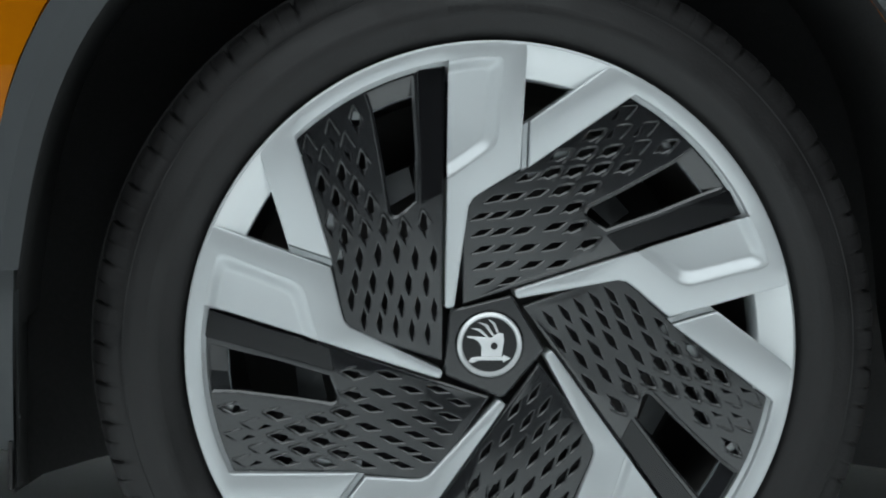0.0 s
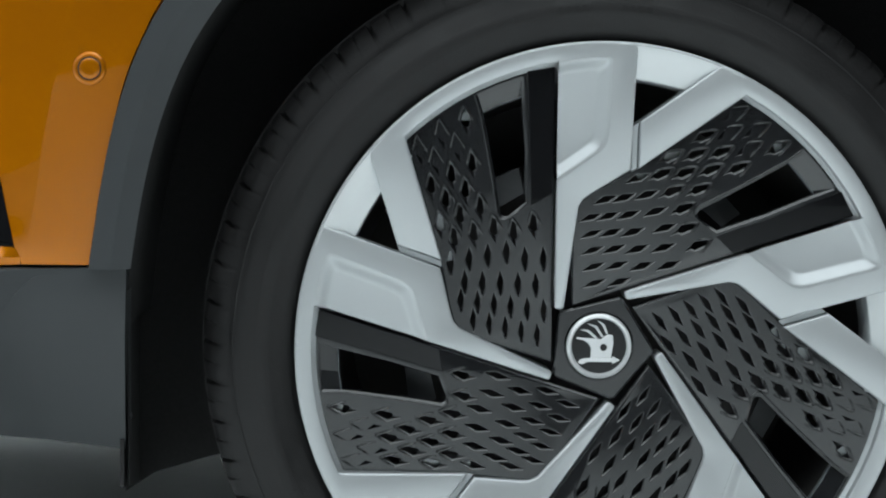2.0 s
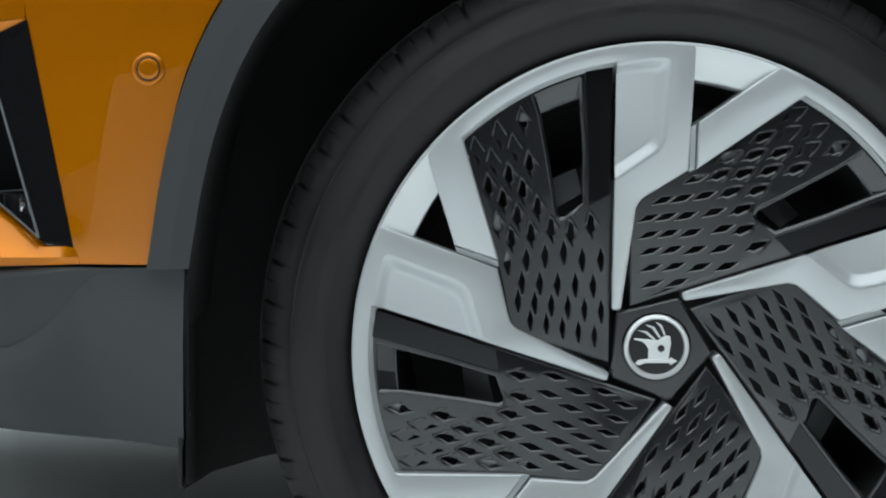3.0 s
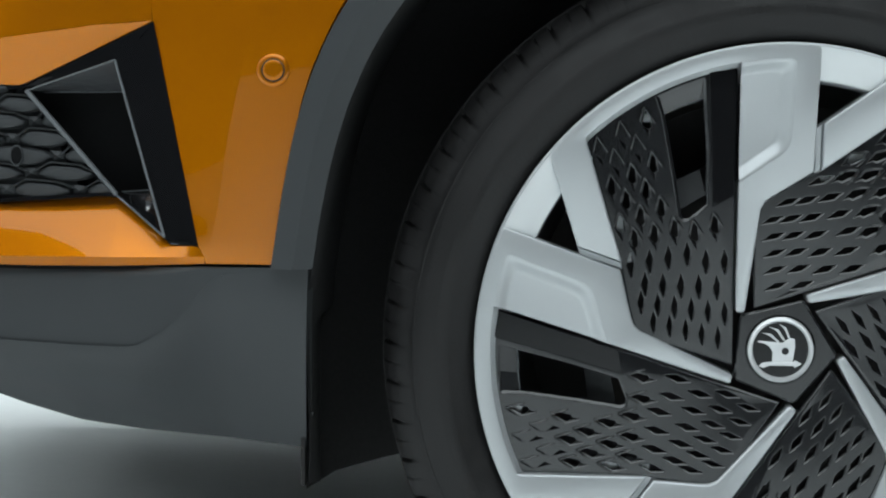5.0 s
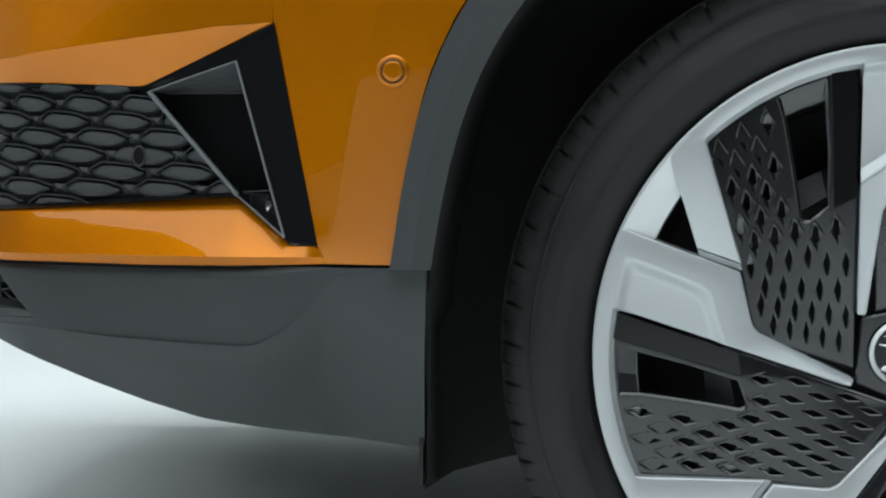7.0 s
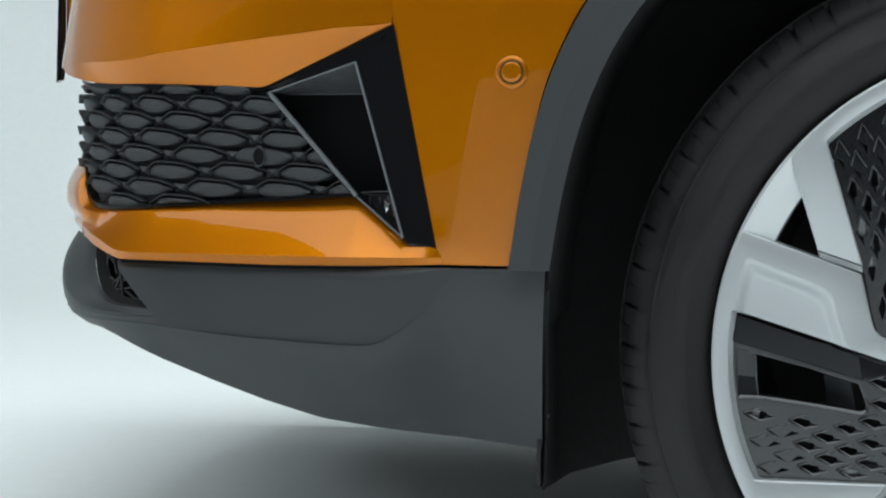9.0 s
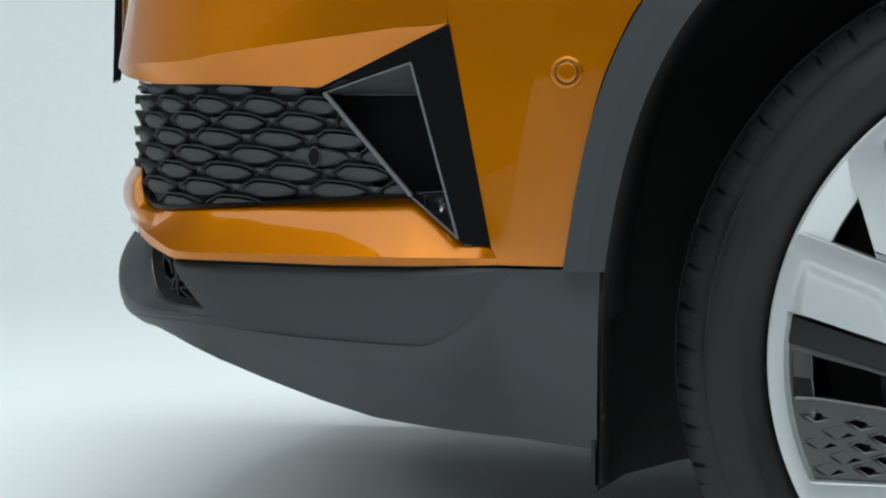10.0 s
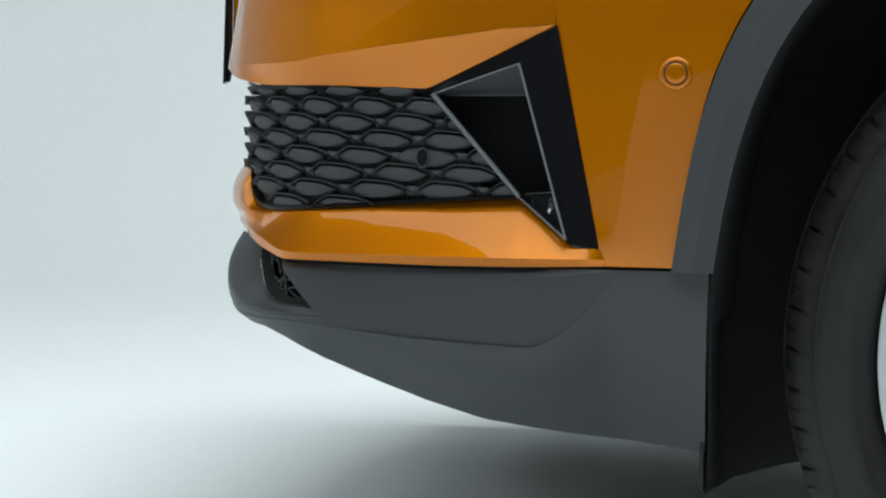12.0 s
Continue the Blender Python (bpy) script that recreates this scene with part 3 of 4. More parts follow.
part("vent_side", bm, DUCT, vent, "black inner side of the vent", smooth=0)
bm = bmesh.new()
loft(bm, [[OA, OT], [(0.259, 0.579, -0.045), (0.178, 0.580, -0.045)]], 6, 3, smooth=False)
part("vent_roof", bm, VISOR, vent, "dark grey upper face of the vent", smooth=0)
bm = bmesh.new()
loft(bm, [[(0.285, 0.582, -0.046), (0.15, 0.582, -0.046)], [(0.22, 0.45, -0.060), (0.12, 0.45, -0.060)]], 4, 4)
part("vent_duct", bm, DUCT, vent, "black inner duct")
bm = bmesh.new()
loft(bm, [[(0.186, 0.490, -0.012), (0.1405, 0.455, -0.004)], [(0.1905, 0.4918, -0.040), (0.1560, 0.4945, -0.040)]], 6, 3, smooth=False)
part("vent_floor", bm, INSERT, vent, "gloss black lower face of the vent", smooth=0)


def bar(name, p, q, w, mat, parent, label=""):
    """A slim bevelled bar lying on the skin from p to q."""
    bm = bmesh.new()
    a, b = skin(*p), skin(*q)
    d = (b - a).normalized()
    up = Vector((0, -1, 0))
    side = d.cross(up).normalized()
    rings = [[bm.verts.new(c + side * u * w + up * v * w) for u, v in ((-0.5, -1.5), (-0.5, 0.2), (-0.3, 0.4), (0.3, 0.4), (0.5, 0.2), (0.5, -1.5))] for c in (a, b)]
    for i in range(6):
        bm.faces.new((rings[0][i], rings[0][(i + 1) % 6], rings[1][(i + 1) % 6], rings[1][i]))
    bm.faces.new(rings[0])
    bm.faces.new(rings[1])
    return part(name, bm, mat, parent, label, smooth=0)


bar("trim_strip", (0.2655, 0.5805, -0.012), (0.186, 0.6075, -0.0085), 0.0016, TRIM, vent, "thin grey edge trim")
bar("trim_strip", (0.186, 0.6075, -0.0085), (0.1405, 0.454, 0.000), 0.0020, TRIM, vent, "thin grey edge trim")
bar("trim_strip", (0.2655, 0.5805, -0.009), (0.186, 0.490, -0.013), 0.0036, TRIM, vent, "broad grey edge trim")
bar("trim_strip", (0.186, 0.490, -0.013), (0.1405, 0.4545, 0.001), 0.0014, TRIM, vent, "thin grey edge trim")
bar("trim_strip", (0.1900, 0.4916, -0.036), (0.1605, 0.4937, -0.036), 0.0008, TRIM, vent, "thin grey edge of the vent floor")
bar("trim_strip", (0.1355, 0.4486, -0.0042), (0.1150, 0.4472, -0.0084), 0.0008, TRIM, vent, "thin grey lower edge of the vent")
bar("trim_strip", (0.259, 0.579, -0.042), (0.178, 0.580, -0.042), 0.0011, TRIM, vent, "thin grey edge trim")

# ---- parking sensor in the flank ----
c = skin(0.0455, 0.5995, 0.0036)
bm = bmesh.new()
turned(bm, [(0.0142, 0.0016), (0.0132, 0.0006), (0.0120, 0.0000), (0.0106, -0.0002), (0.0098, 0.0001), (0.0095, 0.0010)], 40, (0, 0))
for v in bm.verts:
    v.co += c
sensor = part("parking_sensor", bm, ORANGE, car, "orange painted parking sensor flush in the bumper", smooth=50)
bm = bmesh.new()
turned(bm, [(0.0102, -0.0003), (0.0098, -0.0005), (0.0088, -0.0005)], 40, (0, 0))
for v in bm.verts:
    v.co += c
part("seal", bm, DARK, sensor, "black rubber seal ring")
bm = bmesh.new()
turned(bm, [(0.0090, 0.000), (0.0089, -0.0006), (0.0084, -0.0010), (0.005, -0.0011), (0.0001, -0.0011)], 40, (0, 0))
for v in bm.verts:
    v.co += c
part("sensor_disc", bm, ORANGE, sensor, "round orange sensor face", smooth=50)

# ---- lower opening in the front lip ----
bm = bmesh.new()
loft(bm, [[(0.36, 0.378, -0.022), (0.54, 0.378, -0.018)], [(0.36, 0.472, -0.026), (0.54, 0.472, -0.020)]], 16, 4)
lower_grille = part("lower_grille", bm, DARK, car, "black mesh behind the lower opening")
for p, q in (((0.395, 0.388), (0.445, 0.412)), ((0.40, 0.425), (0.44, 0.402)), ((0.388, 0.404), (0.43, 0.399)), ((0.41, 0.432), (0.452, 0.428)), ((0.418, 0.392), (0.424, 0.432)), ((0.400, 0.398), (0.412, 0.416)), ((0.430, 0.400), (0.412, 0.428)), ((0.436, 0.436), (0.428, 0.414)), ((0.402, 0.412), (0.418, 0.408)), ((0.440, 0.408), (0.462, 0.420)), ((0.446, 0.424), (0.462, 0.408)), ((0.434, 0.424), (0.456, 0.436)), ((0.452, 0.398), (0.444, 0.432)), ((0.384, 0.392), (0.406, 0.392))):
    bar("mesh_rib", (*p, -0.013), (*q, -0.013), 0.0017, GRILLE, lower_grille)
# added sheet that keeps the bright background from showing past the lip
bm = bmesh.new()
loft(bm, [[(0.450, 0.425, -0.010), (0.56, 0.425, -0.008)], [(0.450, 0.474, -0.014), (0.56, 0.474, -0.012)]], 10, 3)
part("gap_cover", bm, DUCT, lower_grille, "black sheet added inside the lip to close a gap")
bm = bmesh.new()
loft(bm, [[(s + 0.0006, z - 0.0006, o - 0.0006) for s, z, o in L_IN], [(s - 0.004, z + 0.004, o - 0.010) for s, z, o in L_IN]], 20, 2)
part("opening_edge", bm, DARK, lower_grille, "dark inner edge of the opening")

# ---- number plate on the nose, seen on edge ----
bm = bmesh.new()
prism(bm, [(-1.0365, 0.5905), (-1.0320, 0.5935), (-1.0295, 0.606), (-1.0285, 0.72), (-1.0330, 0.72)], 0.50, 0.515, 0.001)
part("number_plate", bm, GLOSS, car, "dark number plate holder seen on edge", smooth=0)
bm = bmesh.new()
prism(bm, [(-1.0290, 0.609), (-0.93, 0.609), (-0.93, 0.74), (-1.0280, 0.74)], 0.512, 0.60, 0.003, lambda x, y, z: Vector((x, y + 0.06 * (x + 1.029), z)))
part("nose_panel", bm, ORANGE, car, "glossy orange centre of the nose")

# ---- wheel ----
bm = bmesh.new()
turned(bm, [(0.2385, 0.034), (0.2388, 0.0275), (0.2400, 0.0245), (0.243, 0.014), (0.2520, 0.001), (0.2600, -0.0065), (0.2670, -0.0130), (0.2698, -0.0148), (0.2714, -0.0138), (0.2720, -0.0090), (0.2716, 0.0), (0.266, 0.02)], 180, HUB)
wheel = part("wheel", bm, SILVER, car, "silver alloy wheel with dark aero inserts and a low-profile tyre")
bm = bmesh.new()
turned(bm, [(0.2388, 0.032), (0.2375, 0.05), (0.222, 0.16), (0.222, 0.215), (0.0001, 0.215)], 96, HUB)
part("barrel", bm, BARREL, wheel, "dark inner barrel of the wheel")
bm = bmesh.new()
turned(bm, [(0.0001, 0.09), (0.075, 0.09), (0.078, 0.12), (0.170, 0.122), (0.170, 0.146), (0.0001, 0.146)], 64, HUB)
part("brake_disc", bm, BARREL, wheel, "dark steel brake disc")

# tyre: shoulder blocks cut by slanting grooves, faint rings on the sidewall
BLOCKS, STEPS = 61, 24
prof = [(0.262, 0.022), (0.2725, 0.000), (0.2745, -0.007), (0.2790, -0.0120), (0.2860, -0.0165), (0.2935, -0.0195), (0.2945, -0.0203), (0.3050, -0.0205), (0.3060, -0.0197), (0.3170, -0.0155), (0.3250, -0.0085), (0.3262, -0.0085), (0.3275, -0.0066), (0.3330, -0.0028), (0.3390, 0.0016), (0.3450, 0.0070), (0.3495, 0.0140), (0.3532, 0.0250), (0.3550, 0.0420), (0.3500, 0.0480), (0.3500, 0.0560), (0.3570, 0.0580), (0.3580, 0.1050), (0.3510, 0.1070), (0.3510, 0.1150), (0.3580, 0.1170), (0.3560, 0.1750), (0.3450, 0.205), (0.320, 0.225), (0.262, 0.22)]
cut = [0] * 12 + [0.0, 0.0003, 0.0010, 0.0026, 0.0046, 0.0056, 0.0056] + [0] * 11
bm = bmesh.new()
rings = []
for i in range(BLOCKS * STEPS):
    ring = []
    ph = i % STEPS
    deep = 1.0 if ph == 0 else 0.8 if ph == 1 else 0.30 if ph == 13 else 0.18 * abs((ph - 12.5) / 11.5) ** 4
    for j, (r, y) in enumerate(prof):
        a = 2 * math.pi * (i + 0.40 * max(0, j - 12)) / (BLOCKS * STEPS)
        rr = r - cut[j] * deep
        ring.append(bm.verts.new((-rr * math.cos(a), y + cut[j] * deep * 0.8, HUB[1] + rr * math.sin(a))))
    rings.append(ring)
for i in range(len(rings)):
    a, b = rings[i], rings[(i + 1) % len(rings)]
    for j in range(len(prof) - 1):
        bm.faces.new((a[j], a[j + 1], b[j + 1], b[j]))
part("tyre", bm, RUBBER, wheel, "black low-profile rubber tyre with grooved shoulder blocks", smooth=40)
# worn moulded lettering on the sidewall, too faint to read
for a0, n in ((82, 5), (94, 4), (103, 3), (150, 6), (205, 5), (28, 5)):
    for k in range(n):
        bm = bmesh.new()
        a, w = radians(a0 + k * 1.35), 0.0021
        c, t = Vector((math.cos(a), 0, math.sin(a))), Vector((-math.sin(a), 0, math.cos(a)))
        v = [bm.verts.new(Vector((0, -0.0203 + dy, HUB[1])) + c * r + t * w * u) for dy in (0.0, -0.0007) for r, u in ((0.2975, -1), (0.3030, -1), (0.3030, 1), (0.2975, 1))]
        for f in ((4, 5, 6, 7), (0, 1, 5, 4), (1, 2, 6, 5), (2, 3, 7, 6), (3, 0, 4, 7)):
            bm.faces.new([v[i] for i in f])
        part("moulded_mark", bm, RUBBER, wheel, "faint moulded mark in the rubber", smooth=0)

SECTOR = [Matrix.Translation((0, 0, HUB[1])) @ pose(0, 0, 0, 0, 72 * k, 0) for k in range(5)]


def dish(x, y, z):
    """The face of the wheel sinks towards its hub."""
    return Vector((x, y + 0.012 - 0.022 * math.hypot(x, z) / 0.26, z))


def flat_dish(x, y, z):
    """The inserts lie flatter than the spokes."""
    return Vector((x, y - 0.0030 + 0.0141 * math.exp(-math.hypot(x, z) / 0.09), z))


def arc(r, a0, a1, n):
    return [(r * math.cos(radians(a0 + (a1 - a0) * i / n)), r * math.sin(radians(a0 + (a1 - a0) * i / n))) for i in range(n + 1)]


def shrunk(outline, d):
    """The outline moved inward by d, one distance or one for each corner."""
    n = len(outline)
    d = d if isinstance(d, list) else [d] * n
    area = sum(outline[i][0] * outline[(i + 1) % n][1] - outline[(i + 1) % n][0] * outline[i][1] for i in range(n))
    side = 1 if area > 0 else -1
    res = []
    for i in range(n):
        a, b, c = Vector(outline[i - 1]), Vector(outline[i]), Vector(outline[(i + 1) % n])
        u, w = (b - a).normalized(), (c - b).normalized()
        nu = Vector((-u.y, u.x)) * side
        m = (nu + Vector((-w.y, w.x)) * side).normalized()
        res.append(tuple(b + m * d[i] / max(0.5, m.dot(nu))))
    return res


def plate(bm, outline, holes, y, edge, back, place):
    """A plate with a bevelled edge, pierced by holes whose walls run back."""
    def loop(points, yy):
        return [bm.verts.new((p[0], yy, p[1])) for p in points]

    def edges(vs):
        return [bm.edges.new((vs[i], vs[(i + 1) % len(vs)])) for i in range(len(vs))]

    def wall(a, b):
        for i in range(len(a)):
            bm.faces.new((a[i], a[(i + 1) % len(a)], b[(i + 1) % len(b)], b[i]))

    n = max(edge) if isinstance(edge, list) else edge
    face = loop(shrunk(outline, edge), y)
    mouths = [loop(h, y) for h, _ in holes]
    bmesh.ops.triangle_fill(bm, use_beauty=True, use_dissolve=False, edges=[e for vs in (face, *mouths) for e in edges(vs)], normal=(0, -1, 0))
    # the front edge rounds over in three steps
    last = face
    for u, w in ((0.45, 0.22), (0.86, 0.56), (1.0, 1.1)):
        mid = loop(shrunk(outline, [e * (1 - u) for e in edge] if isinstance(edge, list) else edge * (1 - u)), y + n * w)
        wall(last, mid)
        last = mid
    wall(last, loop(outline, back))
    for (h, bevel), vs in zip(holes, mouths):
        for u, w in ((0.45, 0.24), (0.90, 0.60), (1.0, 1.5)):
            lip = loop(shrunk(h, bevel * u), y + bevel * w)
            wall(vs, lip)
            vs = lip
        wall(vs, loop(shrunk(h, bevel), back))
    for v in bm.verts:
        v.co = place(*v.co)


# dark aero insert with its window and the rows of diamonds
PAD = arc(0.2555, 99.7, 133.6, 8) + [(-0.145, 0.078), (-0.1365, 0.036), (-0.133, 0.0235), (-0.1275, 0.0140), (-0.1180, 0.0085), (-0.043, -0.0140)]
WINDOW = [(-0.1140, 0.2240), (-0.0960, 0.2325), (-0.0735, 0.2405), (-0.0715, 0.2390), (-0.0705, 0.2150), (-0.0675, 0.1760), (-0.0665, 0.1285), (-0.0830, 0.1150), (-0.0890, 0.1145), (-0.0930, 0.1190), (-0.0985, 0.1530), (-0.1060, 0.1930), (-0.1090, 0.2070)]
# each row: height at x = -0.122, slope, first x, pitch, count, half-width, half-height
HOLES = [
    (0.1620, 0.56, -0.1530, 0.0180, 3, 0.0058, 0.0105), (0.1415, 0.52, -0.1400, 0.0172, 2, 0.0060, 0.0110),
    (0.1205, 0.42, -0.1450, 0.0178, 3, 0.0058, 0.0110), (0.1000, 0.27, -0.1325, 0.0176, 5, 0.0055, 0.0118),
    (0.0790, 0.20, -0.1350, 0.0165, 6, 0.0050, 0.0116), (0.0595, -0.04, -0.1222, 0.0158, 5, 0.0049, 0.0115),
    (0.0430, -0.13, -0.1255, 0.0148, 6, 0.0046, 0.0112), (0.0280, -0.24, -0.1143, 0.0143, 5, 0.0043, 0.0108),
]
SCALE = [(0.0008, -0.0012), (0.0034, -0.0016), (0.0068, -0.0052), (0.0082, -0.0170), (0.0058, -0.0196), (0.0056, -0.0266), (-0.0020, -0.0145)]
TAIL = [(0.0058, -0.0196), (0.0056, -0.0266), (-0.0020, -0.0145)]


def moved(outline, x, z):
    return [(x + u, z + v) for u, v in outline]


holes, peaks, tails = [(WINDOW, 0.0024)], [], []
for row, (z0, slope, x0, pitch, n, hw, hh) in enumerate(HOLES):
    for k in range(n):
        x = x0 + k * pitch
        z = z0 + slope * (x + 0.122)
        if row == 3 and k >= 3:
            z -= (0.0080, 0.0060)[k - 3]
        if row == 4 and k >= 4:
            z -= (0.0095, 0.0130)[k - 4]
        if row < 4:
            # a slanting mouth whose tail ramps back up to the face
            peaks.append((x - 0.0008, z + hh))
            holes.append((moved(SCALE, x - 0.0025, z + hh), 0.0016))
            tails.append(moved(TAIL, x - 0.0025, z + hh))
        else:
            holes.append(([(x - 0.0008, z + hh), (x + 0.0006, z + hh), (x + hw * 0.86, z + 0.002), (x + hw * 0.72, z - hh * 0.35), (x + hw * 0.42, z - hh * 1.10), (x + 0.0002, z - hh * 1.10), (x - hw * 0.82, z - 0.001)], 0.0011))
# blind scales near the rim: two thin edges and the tail alone
for x, z in ((-0.1655, 0.1872), (-0.1458, 0.2012), (-0.1509, 0.1775), (-0.1322, 0.1899)):
    peaks.append((x, z))
    holes.append((moved(TAIL, x, z), 0.0008))
    tails.append(moved(TAIL, x, z))
peaks.append((-0.1250, 0.2140))
holes.append((moved(SCALE, -0.1256, 0.2140), 0.0012))
tails.append(moved(TAIL, -0.1256, 0.2140))
bm = bmesh.new()
plate(bm, shrunk(PAD, 0.0009), holes, 0.002, 0.0016, 0.017, flat_dish)
insert = part("aero_insert", bm, INSERT, wheel, "dark satin aero insert pierced with diamonds", smooth=25)
insert.matrix_basis = SECTOR[0]
ramps = []
for tail in tails:
    bm = bmesh.new()
    bm.faces.new([bm.verts.new(flat_dish(x, 0.002 + deep, z)) for (x, z), deep in zip(tail, (0.0050, 0.0005, 0.0050))])
    bmesh.ops.solidify(bm, geom=bm.faces, thickness=0.0008)
    ramp = part("scale_ramp", bm, INSERT, wheel, smooth=0)
    ramp.matrix_basis = SECTOR[0]
    ramps.append(ramp)
bm = bmesh.new()
prism(bm, [(-0.1290, 0.2005), (-0.1180, 0.2005), (-0.1195, 0.2085), (-0.1275, 0.2085)], 0.0125, 0.0155, 0.0008, flat_dish)
scale_back = part("scale_back", bm, SILVER, wheel, "silver rim glimpsed through a scale", smooth=20)
scale_back.matrix_basis = SECTOR[0]
bm = bmesh.new()
prism(bm, [(-0.1500, 0.1180), (-0.1395, 0.0760), (-0.1325, 0.0770), (-0.1330, 0.0950), (-0.1400, 0.1200)], 0.0125, 0.0155, 0.0008, flat_dish)
edge_back = part("edge_back", bm, SILVER, wheel, "silver spoke glimpsed through the edge holes", smooth=20)
edge_back.matrix_basis = SECTOR[0]
# raised edges over the scales, with a narrow sloping back
edges_of = []
for x, z in peaks:
    bm = bmesh.new()
    for dx, dz, back in ((0.0095, -0.0132, 0.0020), (-0.0036, -0.0128, 0.0014)):
        a, b = Vector((x + math.copysign(0.0008, dx), z - 0.0003)), Vector((x + dx, z + dz))
        d = (b - a).normalized()
        m = Vector((-d.y, d.x)) * (1 if dx > 0 else -1)
        cs = []
        for p, h, w, n in ((Vector((x, z)), 0.0034, 1.0, Vector((0, 1))), (a, 0.0034, 1.0, (m + Vector((0, 1))).normalized()), (a.lerp(b, 0.4), 0.0030, 1.0, m), (a.lerp(b, 0.75), 0.0018, 0.8, m), (b, 0.0002, 0.4, m)):
            cs.append([bm.verts.new(flat_dish(q.x, 0.0022 - up * h, q.y)) for q, up in ((p + n * back * w, 0.0), (p + n * 0.0004, 0.90), (p, 1.0), (p - n * 0.0005, 0.92), (p - n * 0.0009, -0.8))])
        for u, w in zip(cs, cs[1:]):
            for i in range(4):
                bm.faces.new((u[i], u[i + 1], w[i + 1], w[i]))
    weld(bm, 0.00015)
    edge = part("scale_edge", bm, INSERT, wheel, smooth=30)
    edge.matrix_basis = SECTOR[0]
    edges_of.append(edge)
# rounded edge along the lower side of the window
bm = bmesh.new()
line = along([(-0.1150, 0.2235, 0), (-0.1095, 0.2070, 0), (-0.1066, 0.1930, 0), (-0.0992, 0.1530, 0), (-0.0938, 0.1192, 0), (-0.0922, 0.1152, 0), (-0.0890, 0.1138, 0), (-0.0850, 0.1142, 0), (-0.0780, 0.1192, 0)], 40)
rings = []
for p, q in zip(line, line[1:] + [line[-1] * 2 - line[-2]]):
    d = (q - p).normalized()
    n = Vector((-d.y, d.x))
    rings.append([bm.verts.new(flat_dish(p.x + n.x * u, 0.0022 - up, p.y + n.y * u)) for u, up in ((-0.0010, 0.0), (-0.0006, 0.0007), (0.0002, 0.0009), (0.0008, 0.0006), (0.0012, -0.0008))])
for p, q in zip(rings, rings[1:]):
    for i in range(4):
        bm.faces.new((p[i], p[i + 1], q[i + 1], q[i]))
window_edge = part("window_edge", bm, INSERT, wheel, "rounded satin edge of the window", smooth=60)
window_edge.matrix_basis = SECTOR[0]
# glossy band beside the window, and the sloping face over it
bm = bmesh.new()
prism(bm, [(-0.0690, 0.2455), (-0.0450, 0.2480), (-0.0450, 0.1370), (-0.0640, 0.1270), (-0.0655, 0.1760)], 0.0012, 0.004, 0.0006, flat_dish)
gloss = part("gloss_band", bm, GLOSS, wheel, "gloss black band beside the window", smooth=20)
gloss.matrix_basis = SECTOR[0]
bm = bmesh.new()
top, low = [(-0.1135, 0.2235), (-0.0960, 0.2320), (-0.0720, 0.2400)], [(-0.1080, 0.2075), (-0.0930, 0.2147), (-0.0715, 0.2225)]
v = [[bm.verts.new(flat_dish(x, y, z)) for x, z in line] for line, y in ((top, 0.0030), (low, 0.0105))]
for i in range(2):
    bm.faces.new((v[0][i], v[0][i + 1], v[1][i + 1], v[1][i]))
visor = part("window_visor", bm, INSERT, wheel, "sloping face over the window", smooth=0)
visor.matrix_basis = SECTOR[0]
# grey strip that carries the bright line of light along the visor's lower edge
bm = bmesh.new()
v = [[bm.verts.new(flat_dish(x, y + dy, z + dz)) for x, z in low] for dy, dz, y in ((-0.0008, 0.0006, 0.0105), (-0.0014, -0.0004, 0.0105), (0.0012, -0.0010, 0.0105))]
for a, b in zip(v, v[1:]):
    for i in range(2):
        bm.faces.new((a[i], a[i + 1], b[i + 1], b[i]))
visor_edge = part("visor_edge", bm, TRIM, wheel, "thin edge under the sloping face, grey for its glint", smooth=60)
visor_edge.matrix_basis = SECTOR[0]
# added panel, paler than the liner, where light falls inside the window
bm = bmesh.new()
v = [[bm.verts.new(flat_dish(x, y, z)) for x, z in line] for line, y in (([(-0.101, 0.146), (-0.073, 0.159)], 0.040), ([(-0.0912, 0.1235), (-0.0685, 0.1370)], 0.024))]
bm.faces.new((v[0][0], v[0][1], v[1][1], v[1][0]))
lit_patch = part("window_patch", bm, GRILLE, wheel, "sloping panel added for the lit patch inside the window", smooth=0)
lit_patch.matrix_basis = SECTOR[0]

# silver spoke: a flat bent band round a scooped pocket
RIM = [(-0.0415, 0.1487), (-0.0230, 0.1620), (-0.0055, 0.1740), (-0.0008, 0.1785), (0.0020, 0.1850), (0.0030, 0.1930), (0.0058, 0.2480), (0.0056, 0.2545), (0.0025, 0.2575), (-0.0150, 0.2570), (-0.0300, 0.2550), (-0.0415, 0.2525)]
FLOOR = [(-0.0415, 0.1640), (-0.0270, 0.1745), (-0.0170, 0.1820), (-0.0135, 0.1860), (-0.0118, 0.1910), (-0.0110, 0.1980), (-0.0085, 0.2400), (-0.0090, 0.2435), (-0.0120, 0.2450), (-0.0190, 0.2445), (-0.0300, 0.2430), (-0.0415, 0.2410)]
def fifth(x, z):
    """One spoke further round the hub."""
    c, q = math.cos(radians(72)), math.sin(radians(72))
    return x * c - z * q, x * q + z * c


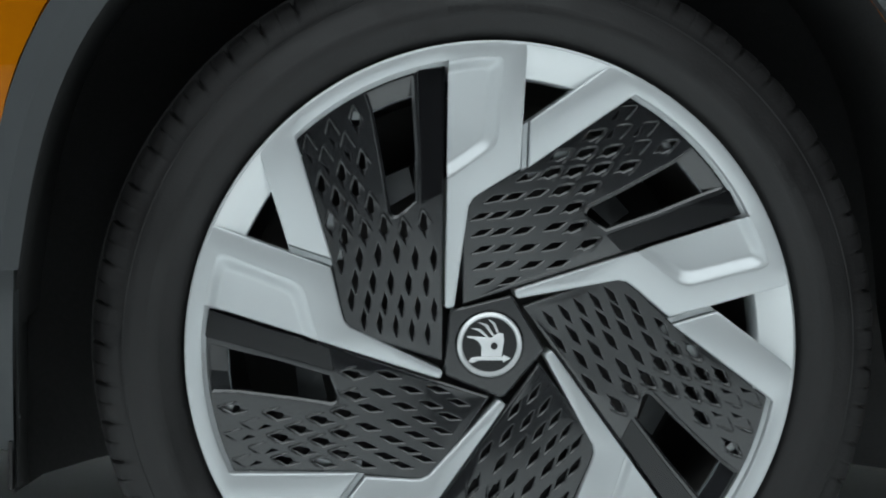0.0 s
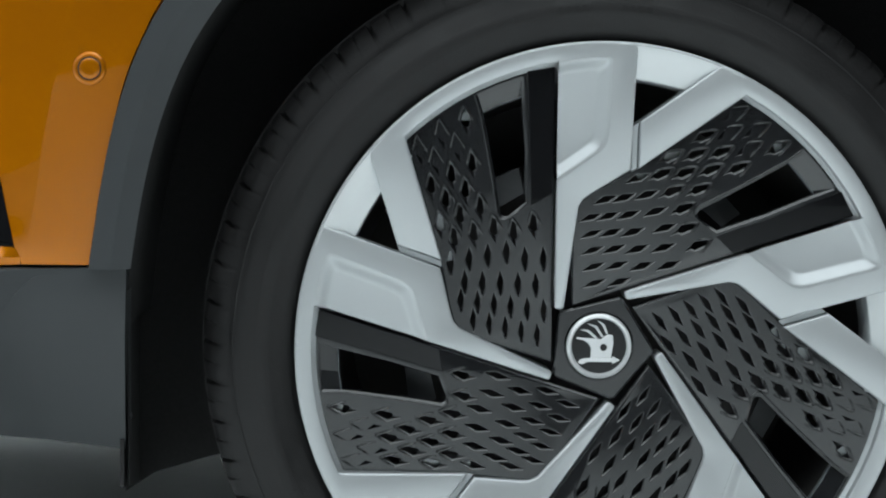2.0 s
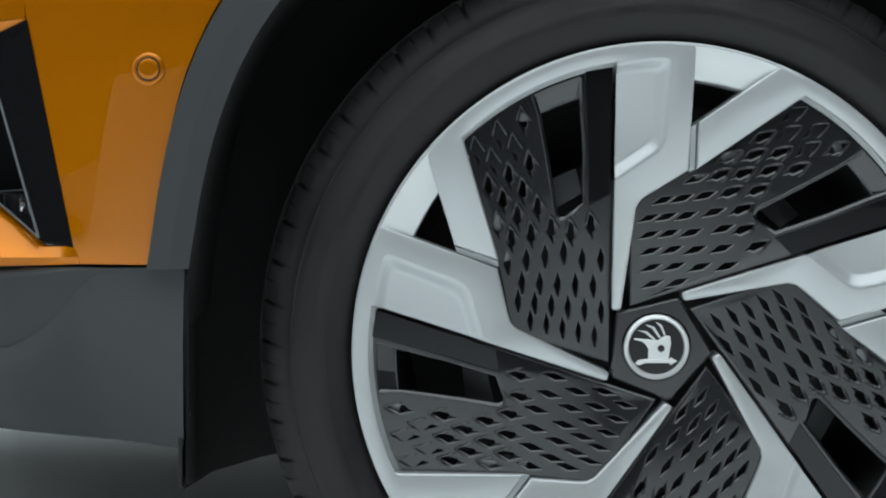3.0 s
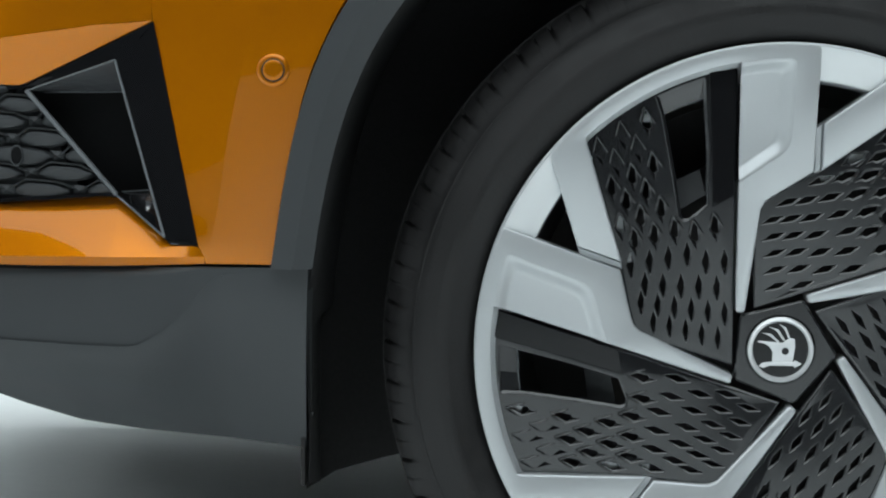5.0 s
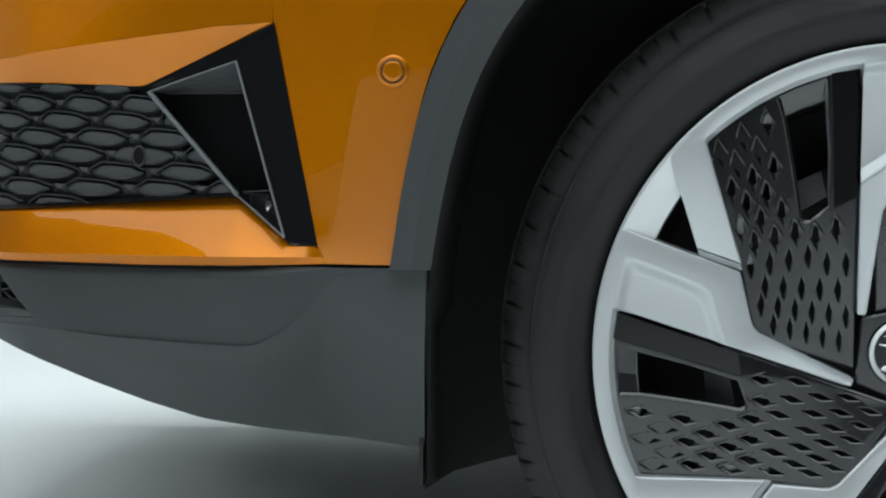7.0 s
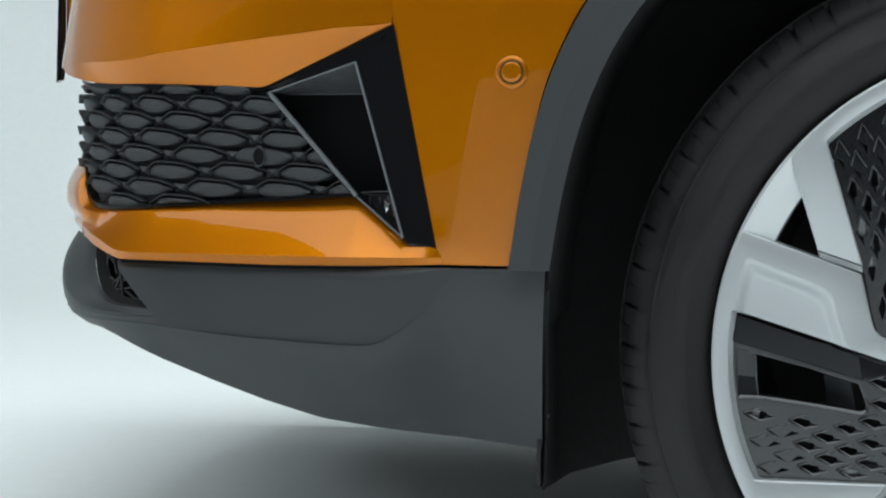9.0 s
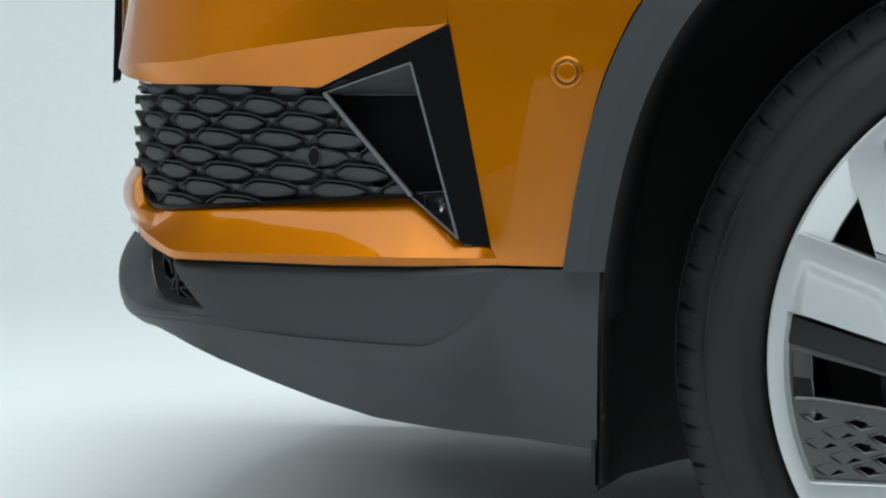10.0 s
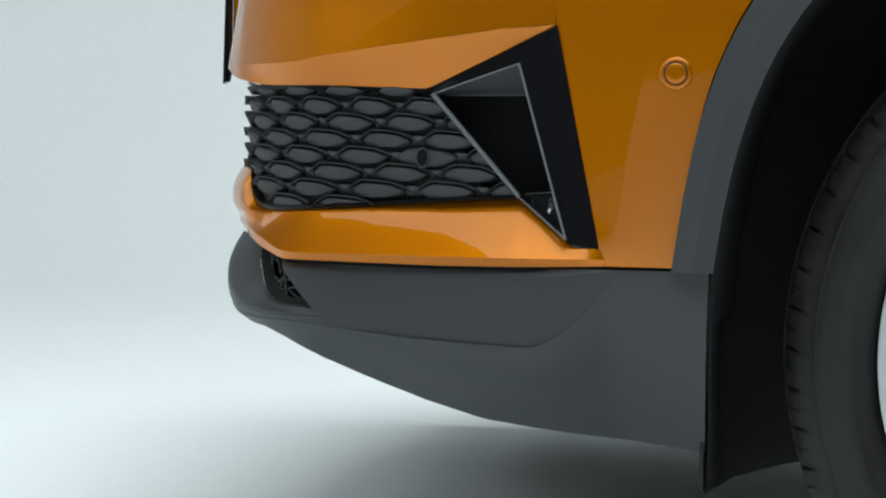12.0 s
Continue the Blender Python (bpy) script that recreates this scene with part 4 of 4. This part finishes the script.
ARM = [fifth(0.1195, 0.2225), fifth(0.0305, 0.1600), fifth(0.0312, 0.2015)]
BAND = [(-0.0353, 0.0345), (-0.0405, 0.0345), (-0.0418, 0.0360), (-0.0422, 0.06)] + RIM + arc(0.2566, 99.5, 133.2, 10) + ARM + arc(0.2717, 139.9, 84.2, 18) + [(0.0232, 0.1590), (-0.0130, 0.1365), (-0.0185, 0.1322), (-0.0222, 0.1255), (-0.0335, 0.0365)]
bm = bmesh.new()
plate(bm, BAND, [], -0.0040, [0.0002 if p in RIM else 0.0019 for p in BAND], 0.03, lambda x, y, z: Vector((x, y, z)))
steps = []
for k in range(11):
    t = k / 10
    w = t
    steps.append([bm.verts.new((a[0] + (b[0] - a[0]) * w, -0.0038 + 0.0073 * smoothstep(0, 1, t), a[1] + (b[1] - a[1]) * w)) for a, b in zip(RIM, FLOOR)])
for a, b in zip(steps, steps[1:]):
    for i in range(len(RIM) - 1):
        bm.faces.new((a[i], a[i + 1], b[i + 1], b[i]))
bm.faces.new(steps[-1])
for v in bm.verts:
    v.co = dish(*v.co)
spoke = part("spoke", bm, SILVER, wheel, "bent silver spoke with a scooped pocket and side arm", smooth=28)
spoke.matrix_basis = SECTOR[0]
bm = bmesh.new()
plate(bm, [(0.0245, 0.1570), (0.0296, 0.1600), (0.0304, 0.2010), (0.0245, 0.1970)], [], 0.0035, 0.0008, 0.03, dish)
bridge = part("spoke_bridge", bm, SILVER, wheel, "sunk silver bridge between spoke and arm", smooth=25)
bridge.matrix_basis = SECTOR[0]
# bright flange of the rim in the gap between spoke and arm
bm = bmesh.new()
turned(bm, [(0.2378, 0.034), (0.2380, 0.016), (0.2384, 0.008), (0.2388, 0.0024), (0.2394, -0.0020), (0.2402, -0.0035), (0.2420, -0.0042), (0.2470, -0.0052), (0.2550, -0.0076), (0.2620, -0.0106), (0.2668, -0.0136), (0.2692, -0.0150)], 16, (0, 0), 63, 25)
flange = part("rim_flange", bm, ALLOY, wheel, "bright alloy flange between spoke and arm", smooth=40)
flange.matrix_basis = SECTOR[0]
for k in range(1, 5):
    for src in (insert, scale_back, edge_back, *edges_of, *ramps, window_edge, gloss, visor, visor_edge, lit_patch, spoke, bridge, flange):
        again(src.name.split(".")[0], src, SECTOR[k], wheel)

# hub cover with its badge
HC = (-0.0012, 0.0012)
bm = bmesh.new()
PENT = []
for i in range(5):
    a = radians(140 - 72 * i)
    p = Vector((0.0495 * math.cos(a), 0.0495 * math.sin(a)))
    t = Vector((-p.y, p.x)).normalized()
    PENT += [tuple(p * 0.97 + t * 0.0022), tuple(p * 0.97 - t * 0.0022)]
plate(bm, [(x, z + HUB[1]) for x, z in PENT], [], 0.0110, 0.0022, 0.03, lambda x, y, z: Vector((x, y, z)))
part("hub_cover", bm, INSERT, wheel, "dark five-sided hub cover", smooth=25)
bc = (HC[0], HUB[1] + HC[1])
bm = bmesh.new()
turned(bm, [(0.0312, 0.0112), (0.0306, 0.0096), (0.0296, 0.0094), (0.0292, 0.0102)], 64, bc)
part("badge_seat", bm, GLOSS, wheel, "gloss black seat of the badge")
bm = bmesh.new()
turned(bm, [(0.0294, 0.0108), (0.0288, 0.0078), (0.0276, 0.0068), (0.0258, 0.0070), (0.0247, 0.0082), (0.0244, 0.0100)], 64, bc)
part("badge_ring", bm, CHROME, wheel, "bright chrome badge ring")
bm = bmesh.new()
turned(bm, [(0.0246, 0.0096), (0.0001, 0.0096)], 48, bc)
part("badge_disc", bm, GLOSS, wheel, "gloss black badge disc")


def mark(points):
    bm = bmesh.new()
    plate(bm, [(bc[0] + x, bc[1] + z) for x, z in points], [], 0.0084, 0.0004, 0.0097, lambda x, y, z: Vector((x, y, z)))
    part("badge_shape", bm, CHROME, wheel, "plain bright chrome emblem shape", smooth=25)


mark([(-0.0190, -0.0150), (-0.0165, -0.0118), (-0.0100, -0.0108), (0.0120, -0.0108), (0.0120, -0.0088), (0.0190, -0.0125), (0.0120, -0.0162), (0.0120, -0.0142), (-0.0100, -0.0142), (-0.0150, -0.0165)])
mark([(-0.0075, -0.0106), (-0.0072, -0.0020), (-0.0098, 0.0025), (-0.0140, 0.0052), (-0.0205, 0.0066), (-0.0200, 0.0078), (-0.0100, 0.0070), (0.0020, 0.0062), (0.0050, 0.0088), (0.0080, 0.0105), (0.0122, 0.0098), (0.0128, 0.0030), (0.0108, -0.0106)])
for tip, mid, root in (((-0.0180, 0.0150), (-0.0100, 0.0130), (-0.0020, 0.0066)), ((-0.0115, 0.0205), (-0.0035, 0.0170), (0.0030, 0.0082)), ((-0.0020, 0.0232), (0.0035, 0.0185), (0.0070, 0.0108))):
    up, low = 0.0012, 0.0011
    mark([tip, (mid[0] + up, mid[1] + up), (root[0] + 0.0009, root[1] + 0.0006), (root[0] - 0.0007, root[1] - 0.0003), (mid[0] - low * 0.4, mid[1] - low * 0.4)])
bm = bmesh.new()
turned(bm, [(0.0034, 0.0088), (0.0030, 0.0079), (0.0001, 0.0079)], 20, (bc[0] + 0.0040, bc[1] - 0.0012))
part("badge_dot", bm, GLOSS, wheel, "small dark dot on the emblem")
